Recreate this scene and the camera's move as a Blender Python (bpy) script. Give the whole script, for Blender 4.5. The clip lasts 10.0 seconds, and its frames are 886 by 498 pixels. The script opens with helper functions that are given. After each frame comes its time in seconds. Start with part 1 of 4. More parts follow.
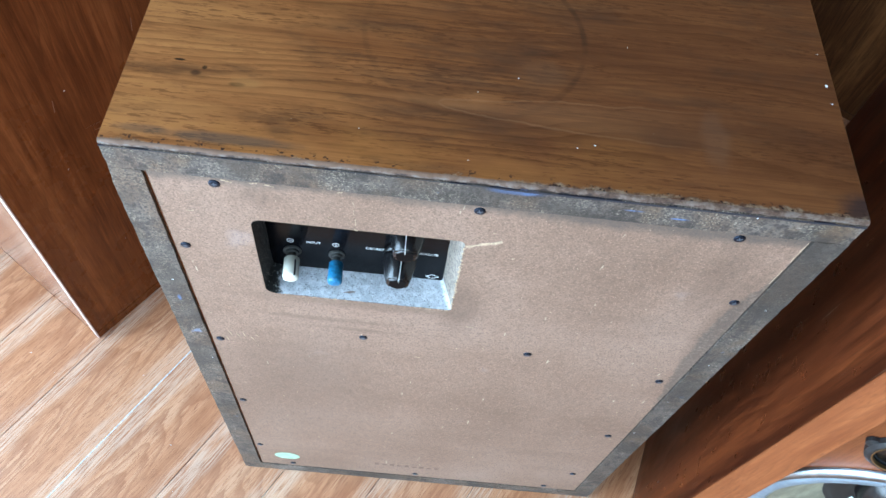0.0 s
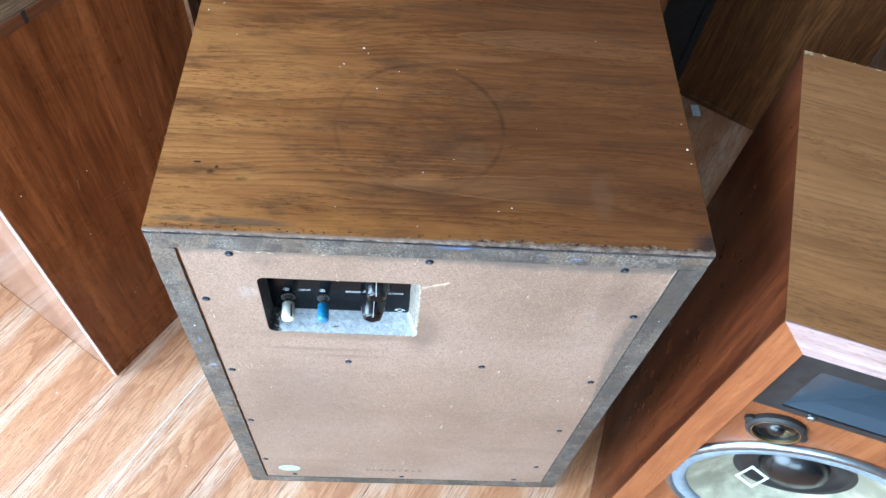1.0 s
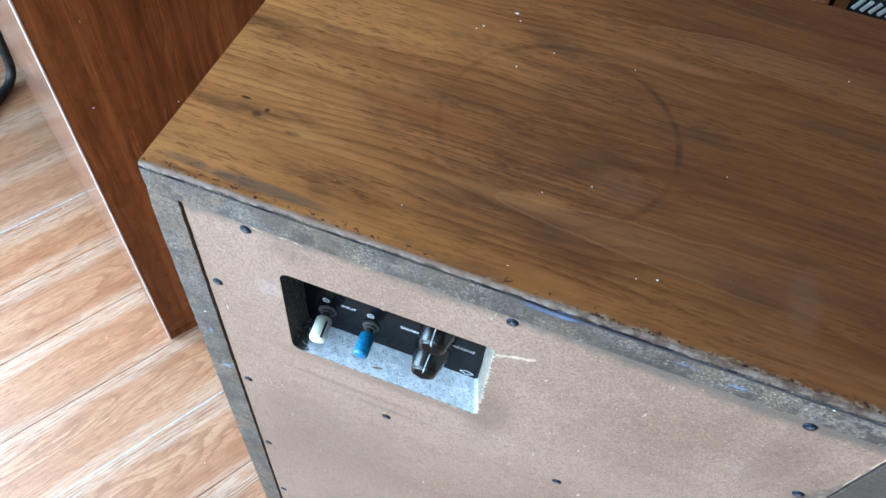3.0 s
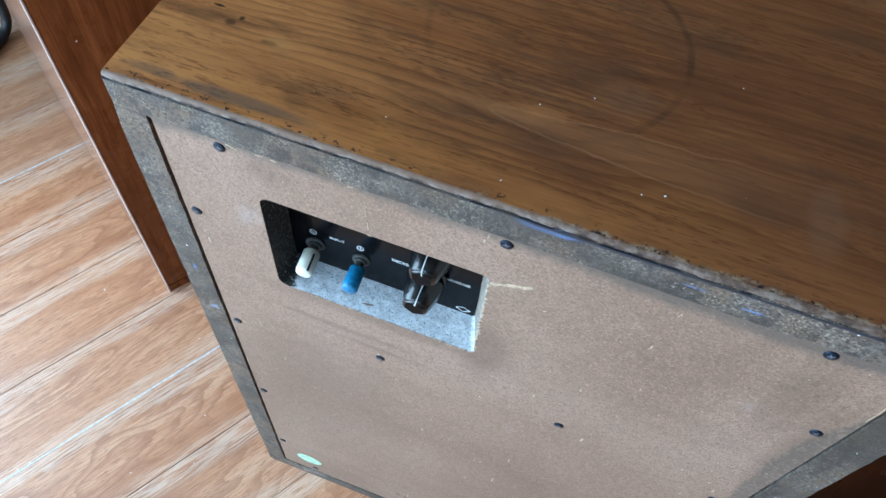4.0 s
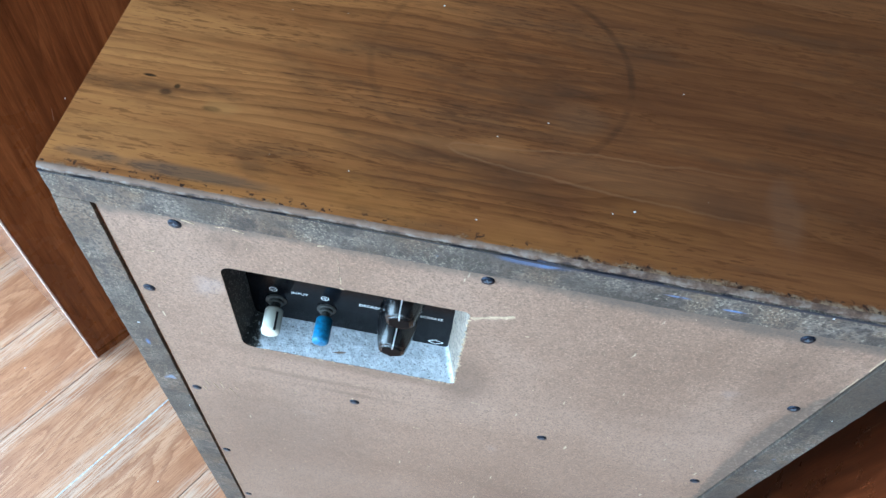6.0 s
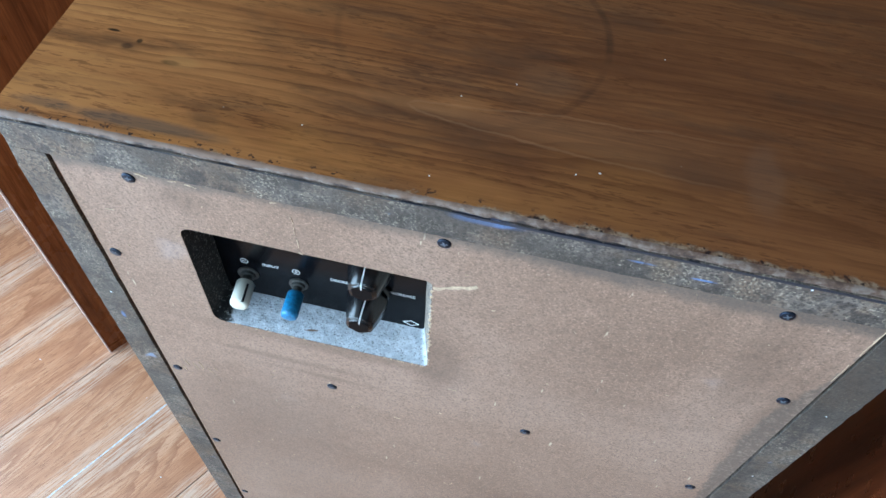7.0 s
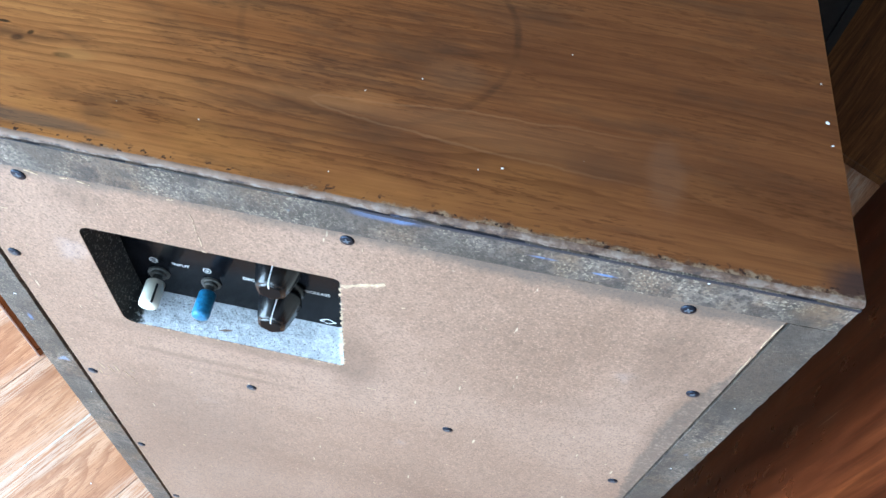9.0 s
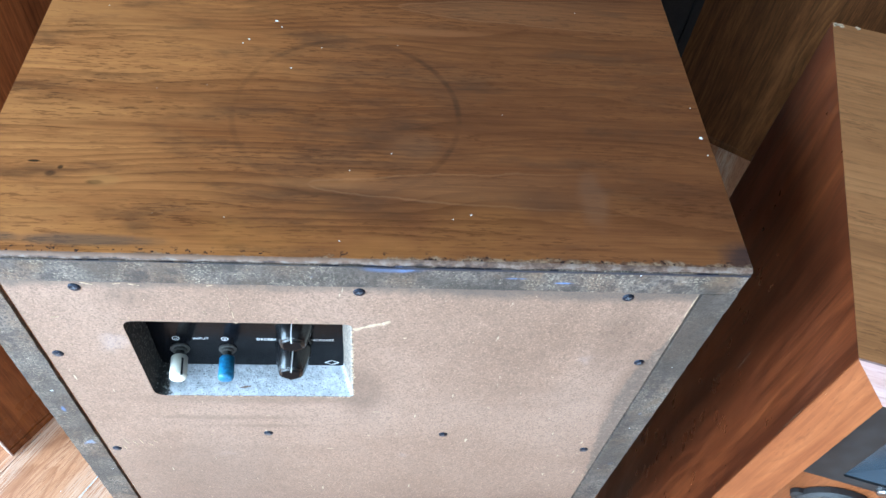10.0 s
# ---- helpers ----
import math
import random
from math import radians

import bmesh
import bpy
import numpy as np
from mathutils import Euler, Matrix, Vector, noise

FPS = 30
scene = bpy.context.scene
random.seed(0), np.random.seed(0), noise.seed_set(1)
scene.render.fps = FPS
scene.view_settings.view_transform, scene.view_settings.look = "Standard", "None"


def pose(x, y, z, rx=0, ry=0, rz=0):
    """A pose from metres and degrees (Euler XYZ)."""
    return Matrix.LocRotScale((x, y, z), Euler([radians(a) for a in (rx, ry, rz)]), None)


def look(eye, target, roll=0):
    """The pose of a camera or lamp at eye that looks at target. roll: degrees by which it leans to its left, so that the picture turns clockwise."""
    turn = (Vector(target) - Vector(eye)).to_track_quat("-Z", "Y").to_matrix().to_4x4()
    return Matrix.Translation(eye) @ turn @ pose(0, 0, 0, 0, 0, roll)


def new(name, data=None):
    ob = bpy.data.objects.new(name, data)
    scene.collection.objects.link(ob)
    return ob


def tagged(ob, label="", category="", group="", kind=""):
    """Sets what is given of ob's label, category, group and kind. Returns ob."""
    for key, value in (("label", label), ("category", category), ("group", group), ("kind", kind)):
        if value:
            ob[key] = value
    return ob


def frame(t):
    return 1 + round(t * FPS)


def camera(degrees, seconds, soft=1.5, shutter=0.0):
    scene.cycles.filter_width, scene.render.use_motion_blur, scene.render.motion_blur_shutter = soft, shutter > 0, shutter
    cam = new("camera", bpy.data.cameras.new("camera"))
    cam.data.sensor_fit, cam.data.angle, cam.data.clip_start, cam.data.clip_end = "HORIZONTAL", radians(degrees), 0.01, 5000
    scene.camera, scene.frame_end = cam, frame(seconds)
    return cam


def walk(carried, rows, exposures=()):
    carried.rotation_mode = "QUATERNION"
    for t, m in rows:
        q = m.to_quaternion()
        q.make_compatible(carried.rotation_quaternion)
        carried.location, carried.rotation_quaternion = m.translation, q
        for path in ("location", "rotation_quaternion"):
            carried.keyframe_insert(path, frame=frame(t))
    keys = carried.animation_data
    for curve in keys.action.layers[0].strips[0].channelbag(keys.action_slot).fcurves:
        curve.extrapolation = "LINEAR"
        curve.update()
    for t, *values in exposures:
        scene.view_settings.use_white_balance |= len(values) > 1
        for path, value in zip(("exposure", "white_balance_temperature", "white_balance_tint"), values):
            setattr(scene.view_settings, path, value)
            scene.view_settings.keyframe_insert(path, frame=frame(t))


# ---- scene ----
cam = camera(60.3, 10.0)
PATH = [
    (0, (0.252, -0.363, 1.404), (0.335, 0.683, -0.299), 9.8),
    (0.5, (0.284, -0.426, 1.56), (0.39, 0.646, -0.125), 9.5),
    (1, (0.268, -0.45, 1.604), (0.391, 0.634, -0.073), 8.0),
    (1.5, (0.242, -0.443, 1.632), (0.347, 0.676, -0.022), 6.3),
    (2, (0.214, -0.433, 1.622), (0.368, 0.682, -0.031), 7.4),
    (2.2, (0.204, -0.436, 1.603), (0.339, 0.662, -0.063), 7.5),
    (3.3, (0.355, -0.253, 1.338), (0.018, 0.831, -0.308), 7.7),
    (3.5, (0.362, -0.252, 1.342), (0.047, 0.799, -0.33), 8.1),
    (4, (0.338, -0.286, 1.321), (0.064, 0.736, -0.376), 6.3),
    (4.5, (0.32, -0.274, 1.333), (0.152, 0.761, -0.371), 9.6),
    (5, (0.315, -0.263, 1.276), (0.02, 0.805, -0.389), 5.9),
    (5.5, (0.29, -0.285, 1.318), (0.086, 0.776, -0.366), 6.6),
    (6, (0.281, -0.272, 1.33), (0.245, 0.813, -0.35), 8.8),
    (6.2, (0.305, -0.243, 1.318), (0.297, 0.885, -0.334), 9.4),
    (7.3, (0.351, -0.306, 1.269), (0.122, 0.814, -0.371), 4.4),
    (7.5, (0.328, -0.314, 1.254), (0.101, 0.812, -0.383), 5.7),
    (8, (0.344, -0.31, 1.275), (0.213, 0.821, -0.369), 9.6),
    (8.5, (0.349, -0.272, 1.266), (0.336, 0.852, -0.388), 14.2),
    (9, (0.385, -0.274, 1.285), (0.316, 0.867, -0.355), 8.6),
    (9.5, (0.383, -0.303, 1.288), (0.244, 0.862, -0.332), 5.1),
    (10, (0.318, -0.345, 1.393), (0.495, 0.861, -0.192), 8.1),
]
EXPOSURES = [(0, -0.35, 5900, 6), (0.5, -0.05, 5900, 6), (1.0, 0.02, 5800, 5), (1.5, -0.03, 5700, 4), (2.2, 0.06, 5700, 4), (3.4, -0.46, 5600, 2), (4.0, -0.62, 5600, 2), (4.5, -0.4, 5600, 2),
             (5.0, -0.55, 5600, 2), (5.5, -0.56, 5600, 2), (6.1, -0.4, 5600, 2), (7.4, -0.68, 5800, 5), (7.9, -0.6, 5800, 5), (8.6, -0.1, 5850, 6), (10, 0.02, 5850, 6)]
walk(cam, [(t, look(eye, target, roll)) for t, eye, target, roll in PATH], EXPOSURES)


# ---- world, light ----
world = bpy.data.worlds.new("world")
scene.world = world
world.use_nodes = True
wn = world.node_tree
sky = wn.nodes.new("ShaderNodeTexSky")
sky.sky_type, sky.sun_disc, sky.sun_elevation, sky.sun_rotation = "NISHITA", False, radians(40), radians(250)
wn.links.new(sky.outputs[0], wn.nodes["Background"].inputs[0])
wn.nodes["Background"].inputs[1].default_value = 0.1

ROOM = (-1.75, 3.2, -3.4, 2.25, 2.75)         # x0, x1, y0, y1, height
WEST_WIN = (-3.1, 0.35, 0.25, 2.65)         # y0, y1, z0, z1
SOUTH_WIN = (-1.6, 0.5, 0.6, 2.6)          # x0, x1, z0, z1


def window_light(name, m, width, height, watts, colour):
    lamp = bpy.data.lights.new(name, "AREA")
    lamp.shape, lamp.size, lamp.size_y, lamp.energy, lamp.color = "RECTANGLE", width, height, watts, colour
    ob = new(name, lamp)
    ob.matrix_world = m
    return ob


window_light("west_window_light", look((ROOM[0] - 0.06, -1.375, 1.45), (0, -1.375, 1.45)), 3.35, 2.3, 480, (0.62, 0.82, 1.0))
# added fill from an unseen south opening, evens the light on the back panel
window_light("south_window_light", look((-0.55, ROOM[2] - 0.06, 1.6), (-0.55, 0, 1.6)), 2.0, 1.9, 165, (0.64, 0.83, 1.0))

# ---- materials ----


class Nodes:
    """A small builder for node materials."""

    def __init__(self, name):
        self.mat = bpy.data.materials.new(name)
        self.mat.use_nodes = True
        self.tree = self.mat.node_tree
        self.bsdf = self.tree.nodes["Principled BSDF"]
        self.coord = self.add("ShaderNodeTexCoord").outputs["Object"]

    def add(self, kind, **values):
        n = self.tree.nodes.new(kind)
        for k, v in values.items():
            setattr(n, k, v)
        return n

    def put(self, socket, value):
        if isinstance(value, bpy.types.NodeSocket):
            self.tree.links.new(value, socket)
        elif isinstance(value, tuple) and len(value) == 3 and socket.type == "RGBA":
            socket.default_value = (*value, 1)
        else:
            socket.default_value = value

    def math(self, op, a, b=0.0, c=0.0, clamp=False):
        n = self.add("ShaderNodeMath", operation=op, use_clamp=clamp)
        for s, v in zip(n.inputs, (a, b, c)):
            self.put(s, v)
        return n.outputs[0]

    def moved(self, scale=(1, 1, 1), offset=(0, 0, 0), coord=None, turn=(0, 0, 0)):
        n = self.add("ShaderNodeMapping")
        self.put(n.inputs["Vector"], coord or self.coord)
        n.inputs["Scale"].default_value, n.inputs["Rotation"].default_value = scale, turn
        self.put(n.inputs["Location"], offset)
        return n.outputs[0]

    def noise(self, scale, detail=4.0, rough=0.55, coord=None, warp=0.0):
        n = self.add("ShaderNodeTexNoise")
        self.put(n.inputs["Vector"], coord or self.coord)
        for k, v in (("Scale", scale), ("Detail", detail), ("Roughness", rough), ("Distortion", warp)):
            n.inputs[k].default_value = v
        return n.outputs[0]

    def cells(self, scale, coord=None):
        n = self.add("ShaderNodeTexVoronoi")
        self.put(n.inputs["Vector"], coord or self.coord)
        n.inputs["Scale"].default_value = scale
        return n.outputs

    def ramp(self, fac, *stops):
        n = self.add("ShaderNodeValToRGB")
        el = n.color_ramp.elements
        while len(el) < len(stops):
            el.new(0.5)
        for e, (p, c) in zip(el, stops):
            e.position = p
            e.color = (*c, 1) if isinstance(c, tuple) else (c, c, c, 1)
        self.put(n.inputs[0], fac)
        return n.outputs[0]

    def step(self, x, lo, hi):
        n = self.add("ShaderNodeMapRange", interpolation_type="SMOOTHSTEP")
        self.put(n.inputs[0], x)
        n.inputs[1].default_value, n.inputs[2].default_value = min(lo, hi), max(lo, hi)
        n.inputs[3].default_value, n.inputs[4].default_value = (0, 1) if lo < hi else (1, 0)
        return n.outputs[0]

    def mix(self, fac, a, b, mode="MIX"):
        n = self.add("ShaderNodeMix", data_type="RGBA", blend_type=mode)
        self.put(n.inputs[0], fac)
        self.put(n.inputs[6], a)
        self.put(n.inputs[7], b)
        return n.outputs[2]

    def xyz(self, coord=None):
        n = self.add("ShaderNodeSeparateXYZ")
        self.put(n.inputs[0], coord or self.coord)
        return n.outputs

    def blob(self, cx, cy, rx, ry, soft=0.5, axes=(0, 1), ragged=0.0):
        """1 inside an ellipse in two of the axes, 0 outside."""
        p = self.xyz()
        dx = self.math("DIVIDE", self.math("SUBTRACT", p[axes[0]], cx), rx)
        dy = self.math("DIVIDE", self.math("SUBTRACT", p[axes[1]], cy), ry)
        d = self.math("SQRT", self.math("ADD", self.math("MULTIPLY", dx, dx), self.math("MULTIPLY", dy, dy)))
        if ragged:
            d = self.math("ADD", d, self.math("MULTIPLY", self.math("SUBTRACT", self.noise(60), 0.5), ragged))
        return self.step(d, 1.0 + soft, 1.0 - soft)

    def done(self, colour, rough=0.5, bump=None, depth=0.0005, strength=0.4, metal=0.0, **more):
        self.put(self.bsdf.inputs["Base Color"], colour)
        self.put(self.bsdf.inputs["Roughness"], rough)
        self.bsdf.inputs["Metallic"].default_value = metal
        for k, v in more.items():
            self.put(self.bsdf.inputs[k.replace("_", " ")], v)
        if bump is not None:
            b = self.add("ShaderNodeBump")
            b.inputs["Strength"].default_value, b.inputs["Distance"].default_value = strength, depth
            self.put(b.inputs["Height"], bump)
            self.put(self.bsdf.inputs["Normal"], b.outputs[0])
        return self.mat


def wood(name, dark, mid, light, axis=0, rough=0.35, stretch=14.0, extra=None, offset=(0, 0, 0), contrast=1.0, pore=0.5, rings=75.0, lines=0.5, gloss=0.3, tint=None):
    """Veneer with its grain along one axis of the object: broad bands, growth-ring lines, fibre and short pores;
    tint(n, colour) shifts the ground colour under the grain, extra(n, colour, rough) adds wear of its own."""
    n = Nodes(name)

    def along(across, run, more=0.0):
        sc = [across] * 3
        sc[axis] = run
        return n.moved(tuple(sc), tuple(o + more for o in offset))

    p = n.xyz()
    j, k = [a for a in range(3) if a != axis]
    across = n.math("ADD", p[j], p[k])
    sway = n.math("MULTIPLY", n.math("SUBTRACT", n.noise(1.0, 2, 0.45, along(6.0, 1.7)), 0.5), 0.20)
    shiver = n.math("MULTIPLY", n.math("SUBTRACT", n.noise(1.0, 3, 0.6, along(60.0, 22.0)), 0.5), 0.005)
    s = n.math("MULTIPLY", n.math("ADD", across, n.math("ADD", sway, shiver)), rings)
    f = n.math("FRACT", s)
    late = n.ramp(f, (0.0, 0.5), (0.06, 0.0), (0.45, 0.05), (0.86, 0.75), (0.95, 1.0))
    fade = n.step(n.noise(1.0, 3, 0.6, along(30.0, 3.5, 4.0)), 0.36, 0.6)
    broad = n.noise(1.0, 3, 0.55, along(stretch, 0.45))
    mottle = n.noise(1.0, 4, 0.6, along(70.0, 11.0, 2.0))
    fibre = n.noise(1.0, 4, 0.72, along(430.0, 9.0))
    pores = n.noise(1.0, 2, 0.6, along(520.0, 70.0, 1.0))
    tone = n.math("ADD", n.math("MULTIPLY", broad, 0.5), n.math("ADD", n.math("MULTIPLY", mottle, 0.22), n.math("MULTIPLY", fibre, 0.28)))
    w = 0.13 / contrast
    col = n.ramp(tone, (0.5 - w, dark), (0.5, mid), (0.5 + w, light))
    if tint:
        col = tint(n, col)
    col = n.mix(n.math("MULTIPLY", n.math("MULTIPLY", late, fade), lines), col, tuple(c * 0.75 for c in dark))
    gather = n.step(n.noise(1.0, 3, 0.6, along(24.0, 5.0, 7.0)), 0.36, 0.62)
    col = n.mix(n.math("MULTIPLY", n.math("MULTIPLY", n.step(pores, 0.45, 0.38), gather), pore), col, tuple(c * 0.75 for c in dark))
    blotch = n.noise(5.0, 3, 0.5)
    col = n.mix(n.math("MULTIPLY", n.step(blotch, 0.5, 0.75), 0.25), col, tuple(c * 0.6 for c in mid))
    r = n.math("ADD", rough - 0.06, n.math("MULTIPLY", n.noise(30, 4), 0.14))
    if extra:
        col, r = extra(n, col, r)
    return n.done(col, r, n.math("ADD", n.math("MULTIPLY", pores, 0.6), n.math("MULTIPLY", n.noise(14, 3), 0.4)), 0.0004, 0.3, Specular_IOR_Level=gloss)


def top_tint(n, col):
    """The veneer is more golden at one end and along the rear edge, with smoky patches; the darker, redder other end is
    partly its own tone, partly shade put into the colour.
    """
    p = n.xyz()
    # deepens the right end beyond its own red-brown, as shade painted in
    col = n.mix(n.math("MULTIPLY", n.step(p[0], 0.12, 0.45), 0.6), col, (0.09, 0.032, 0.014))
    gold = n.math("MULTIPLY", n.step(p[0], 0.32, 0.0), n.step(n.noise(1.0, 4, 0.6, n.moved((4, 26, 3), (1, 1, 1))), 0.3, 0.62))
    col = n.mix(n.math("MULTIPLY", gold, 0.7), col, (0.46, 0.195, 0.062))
    orange = n.math("MULTIPLY", n.step(p[1], 0.1, 0.02), n.step(n.noise(7, 3), 0.4, 0.65))
    col = n.mix(n.math("MULTIPLY", orange, 0.45), col, (0.34, 0.14, 0.035))
    smoke = n.step(n.noise(1.0, 5, 0.68, n.moved((9, 34, 5), (6, 2, 0))), 0.5, 0.7)
    return n.mix(n.math("MULTIPLY", smoke, 0.55), col, (0.07, 0.034, 0.018))


def top_wear(n, col, r):
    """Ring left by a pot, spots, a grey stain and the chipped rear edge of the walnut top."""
    p = n.xyz()
    dx, dy = n.math("SUBTRACT", p[0], 0.29), n.math("SUBTRACT", p[1], 0.165)
    d = n.math("SQRT", n.math("ADD", n.math("MULTIPLY", dx, dx), n.math("MULTIPLY", dy, dy)))
    off = n.math("ABSOLUTE", n.math("SUBTRACT", d, 0.1))
    band = n.math("MULTIPLY", n.step(off, 0.0042, 0.001), n.math("ADD", 0.3, n.math("MULTIPLY", n.step(n.math("ADD", dx, dy), -0.02, 0.06), 0.55)))
    band = n.math("MULTIPLY", band, n.step(n.noise(30, 3), 0.25, 0.6))
    col = n.mix(n.math("MULTIPLY", band, 0.5), col, (0.02, 0.012, 0.008))
    inside = n.math("MULTIPLY", n.step(d, 0.17, 0.02), n.step(n.noise(1.0, 4, 0.65, n.moved((7, 26, 7))), 0.42, 0.72))
    col = n.mix(n.math("MULTIPLY", inside, 0.6), col, (0.035, 0.022, 0.016))
    # two long pointed arches of the figure
    for ax, ay, k in ((0.262, 0.078, 0.045), (0.335, 0.325, 0.055)):
        u = n.math("MAXIMUM", n.math("SUBTRACT", p[0], ax), 0.0)
        shake = n.math("MULTIPLY", n.math("SUBTRACT", n.noise(1.0, 4, 0.6, n.moved((22, 30, 1), (ax, 0, 0))), 0.5), 0.012)
        side_ = n.math("SUBTRACT", n.math("ABSOLUTE", n.math("ADD", n.math("SUBTRACT", p[1], ay), shake)), n.math("MULTIPLY", n.math("SQRT", u), k))
        there = n.math("MULTIPLY", n.step(p[0], ax - 0.004, ax + 0.004), n.step(p[0], ax + 0.33, ax + 0.1))
        rim_ = n.math("MULTIPLY", n.step(n.math("ABSOLUTE", side_), 0.0016, 0.0003), there)
        col = n.mix(n.math("MULTIPLY", rim_, 0.13), col, (0.46, 0.25, 0.13))
        col = n.mix(n.math("MULTIPLY", n.math("MULTIPLY", n.step(side_, 0.001, -0.006), there), 0.12), col, (0.36, 0.18, 0.085))
    # long arched figure lines
    arch = n.math("ADD", n.math("MULTIPLY", p[1], 46.0), n.math("MULTIPLY", n.noise(1.0, 2, 0.5, n.moved((5, 5, 5), (3, 3, 3))), 5.0))
    thin = n.step(n.math("ABSOLUTE", n.math("SUBTRACT", n.math("FRACT", arch), 0.5)), 0.06, 0.0)
    col = n.mix(n.math("MULTIPLY", thin, n.math("MULTIPLY", n.step(n.noise(6), 0.5, 0.7), 0.07)), col, (0.42, 0.2, 0.09))
    for cx, cy, rx, ry, c, f in (
        (0.042, 0.094, 0.004, 0.0012, (0.01, 0.008, 0.006), 0.9), (0.064, 0.088, 0.002, 0.002, (0.015, 0.01, 0.006), 0.8),
        (0.058, 0.081, 0.004, 0.003, (0.03, 0.015, 0.01), 0.7), (0.094, 0.073, 0.006, 0.0022, (0.035, 0.014, 0.006), 0.9),
        (0.10, 0.0755, 0.012, 0.006, (0.33, 0.15, 0.05), 0.5), (0.10, 0.015, 0.05, 0.0055, (0.062, 0.052, 0.044), 0.6),
        (0.03, 0.017, 0.02, 0.004, (0.06, 0.05, 0.042), 0.45), (0.62, 0.01, 0.02, 0.018, (0.02, 0.018, 0.022), 0.75),
        (0.265, 0.080, 0.045, 0.006, (0.40, 0.17, 0.06), 0.25), (0.30, 0.088, 0.02, 0.005, (0.40, 0.17, 0.06), 0.25), (0.36, 0.285, 0.06, 0.006, (0.36, 0.15, 0.06), 0.25),
        (0.35, 0.125, 0.02, 0.016, (0.16, 0.085, 0.045), 0.2), (0.46, 0.065, 0.03, 0.012, (0.05, 0.025, 0.016), 0.2),
        (0.5, 0.07, 0.012, 0.03, (0.16, 0.08, 0.045), 0.3)):
        col = n.mix(n.math("MULTIPLY", n.blob(cx, cy, rx, ry, 0.45, ragged=0.8), f), col, c)
    edge = n.math("ADD", p[1], n.math("MULTIPLY", n.math("SUBTRACT", n.noise(45, 5, 0.7), 0.5), 0.02))
    reach = n.math("ADD", 0.0025, n.math("MULTIPLY", n.step(p[0], 0.24, 0.42), 0.0035))
    chips = n.step(n.math("SUBTRACT", edge, reach), 0.002, -0.001)
    col = n.mix(n.math("MULTIPLY", chips, 0.8), col, n.mix(n.step(n.noise(140, 4, 0.7), 0.4, 0.62), (0.07, 0.038, 0.026), (0.27, 0.19, 0.125)))
    dots = n.step(n.noise(220, 2, 0.5), 0.6, 0.68)
    near = n.step(p[1], 0.013, 0.006)
    col = n.mix(n.math("MULTIPLY", n.math("MULTIPLY", dots, near), 0.9), col, (0.02, 0.012, 0.012))
    dust = n.step(n.cells(46)[0], 0.035, 0.02)
    col = n.mix(n.math("MULTIPLY", dust, n.step(n.noise(12), 0.55, 0.6)), col, (0.7, 0.66, 0.6))
    return col, n.math("ADD", r, n.math("MULTIPLY", n.math("ADD", near, inside, clamp=True), 0.2))


def scuffs(n, col, r):
    """White nicks and fine scratches on an old side."""
    dots = n.math("MULTIPLY", n.step(n.cells(17)[0], 0.045, 0.03), n.step(n.noise(6), 0.5, 0.56))
    col = n.mix(dots, col, (0.7, 0.68, 0.66))
    hair = n.noise(1.0, 2, 0.5, n.moved((7, 500, 7), (0, 0, 0), None, (0.5, 0.7, 0.9)), 0.4)
    col = n.mix(n.math("MULTIPLY", n.step(hair, 0.72, 0.76), 0.35), col, (0.42, 0.3, 0.2))
    r = n.math("ADD", r, n.math("MULTIPLY", n.step(n.noise(4, 4, 0.6), 0.45, 0.7), 0.12))
    return col, r


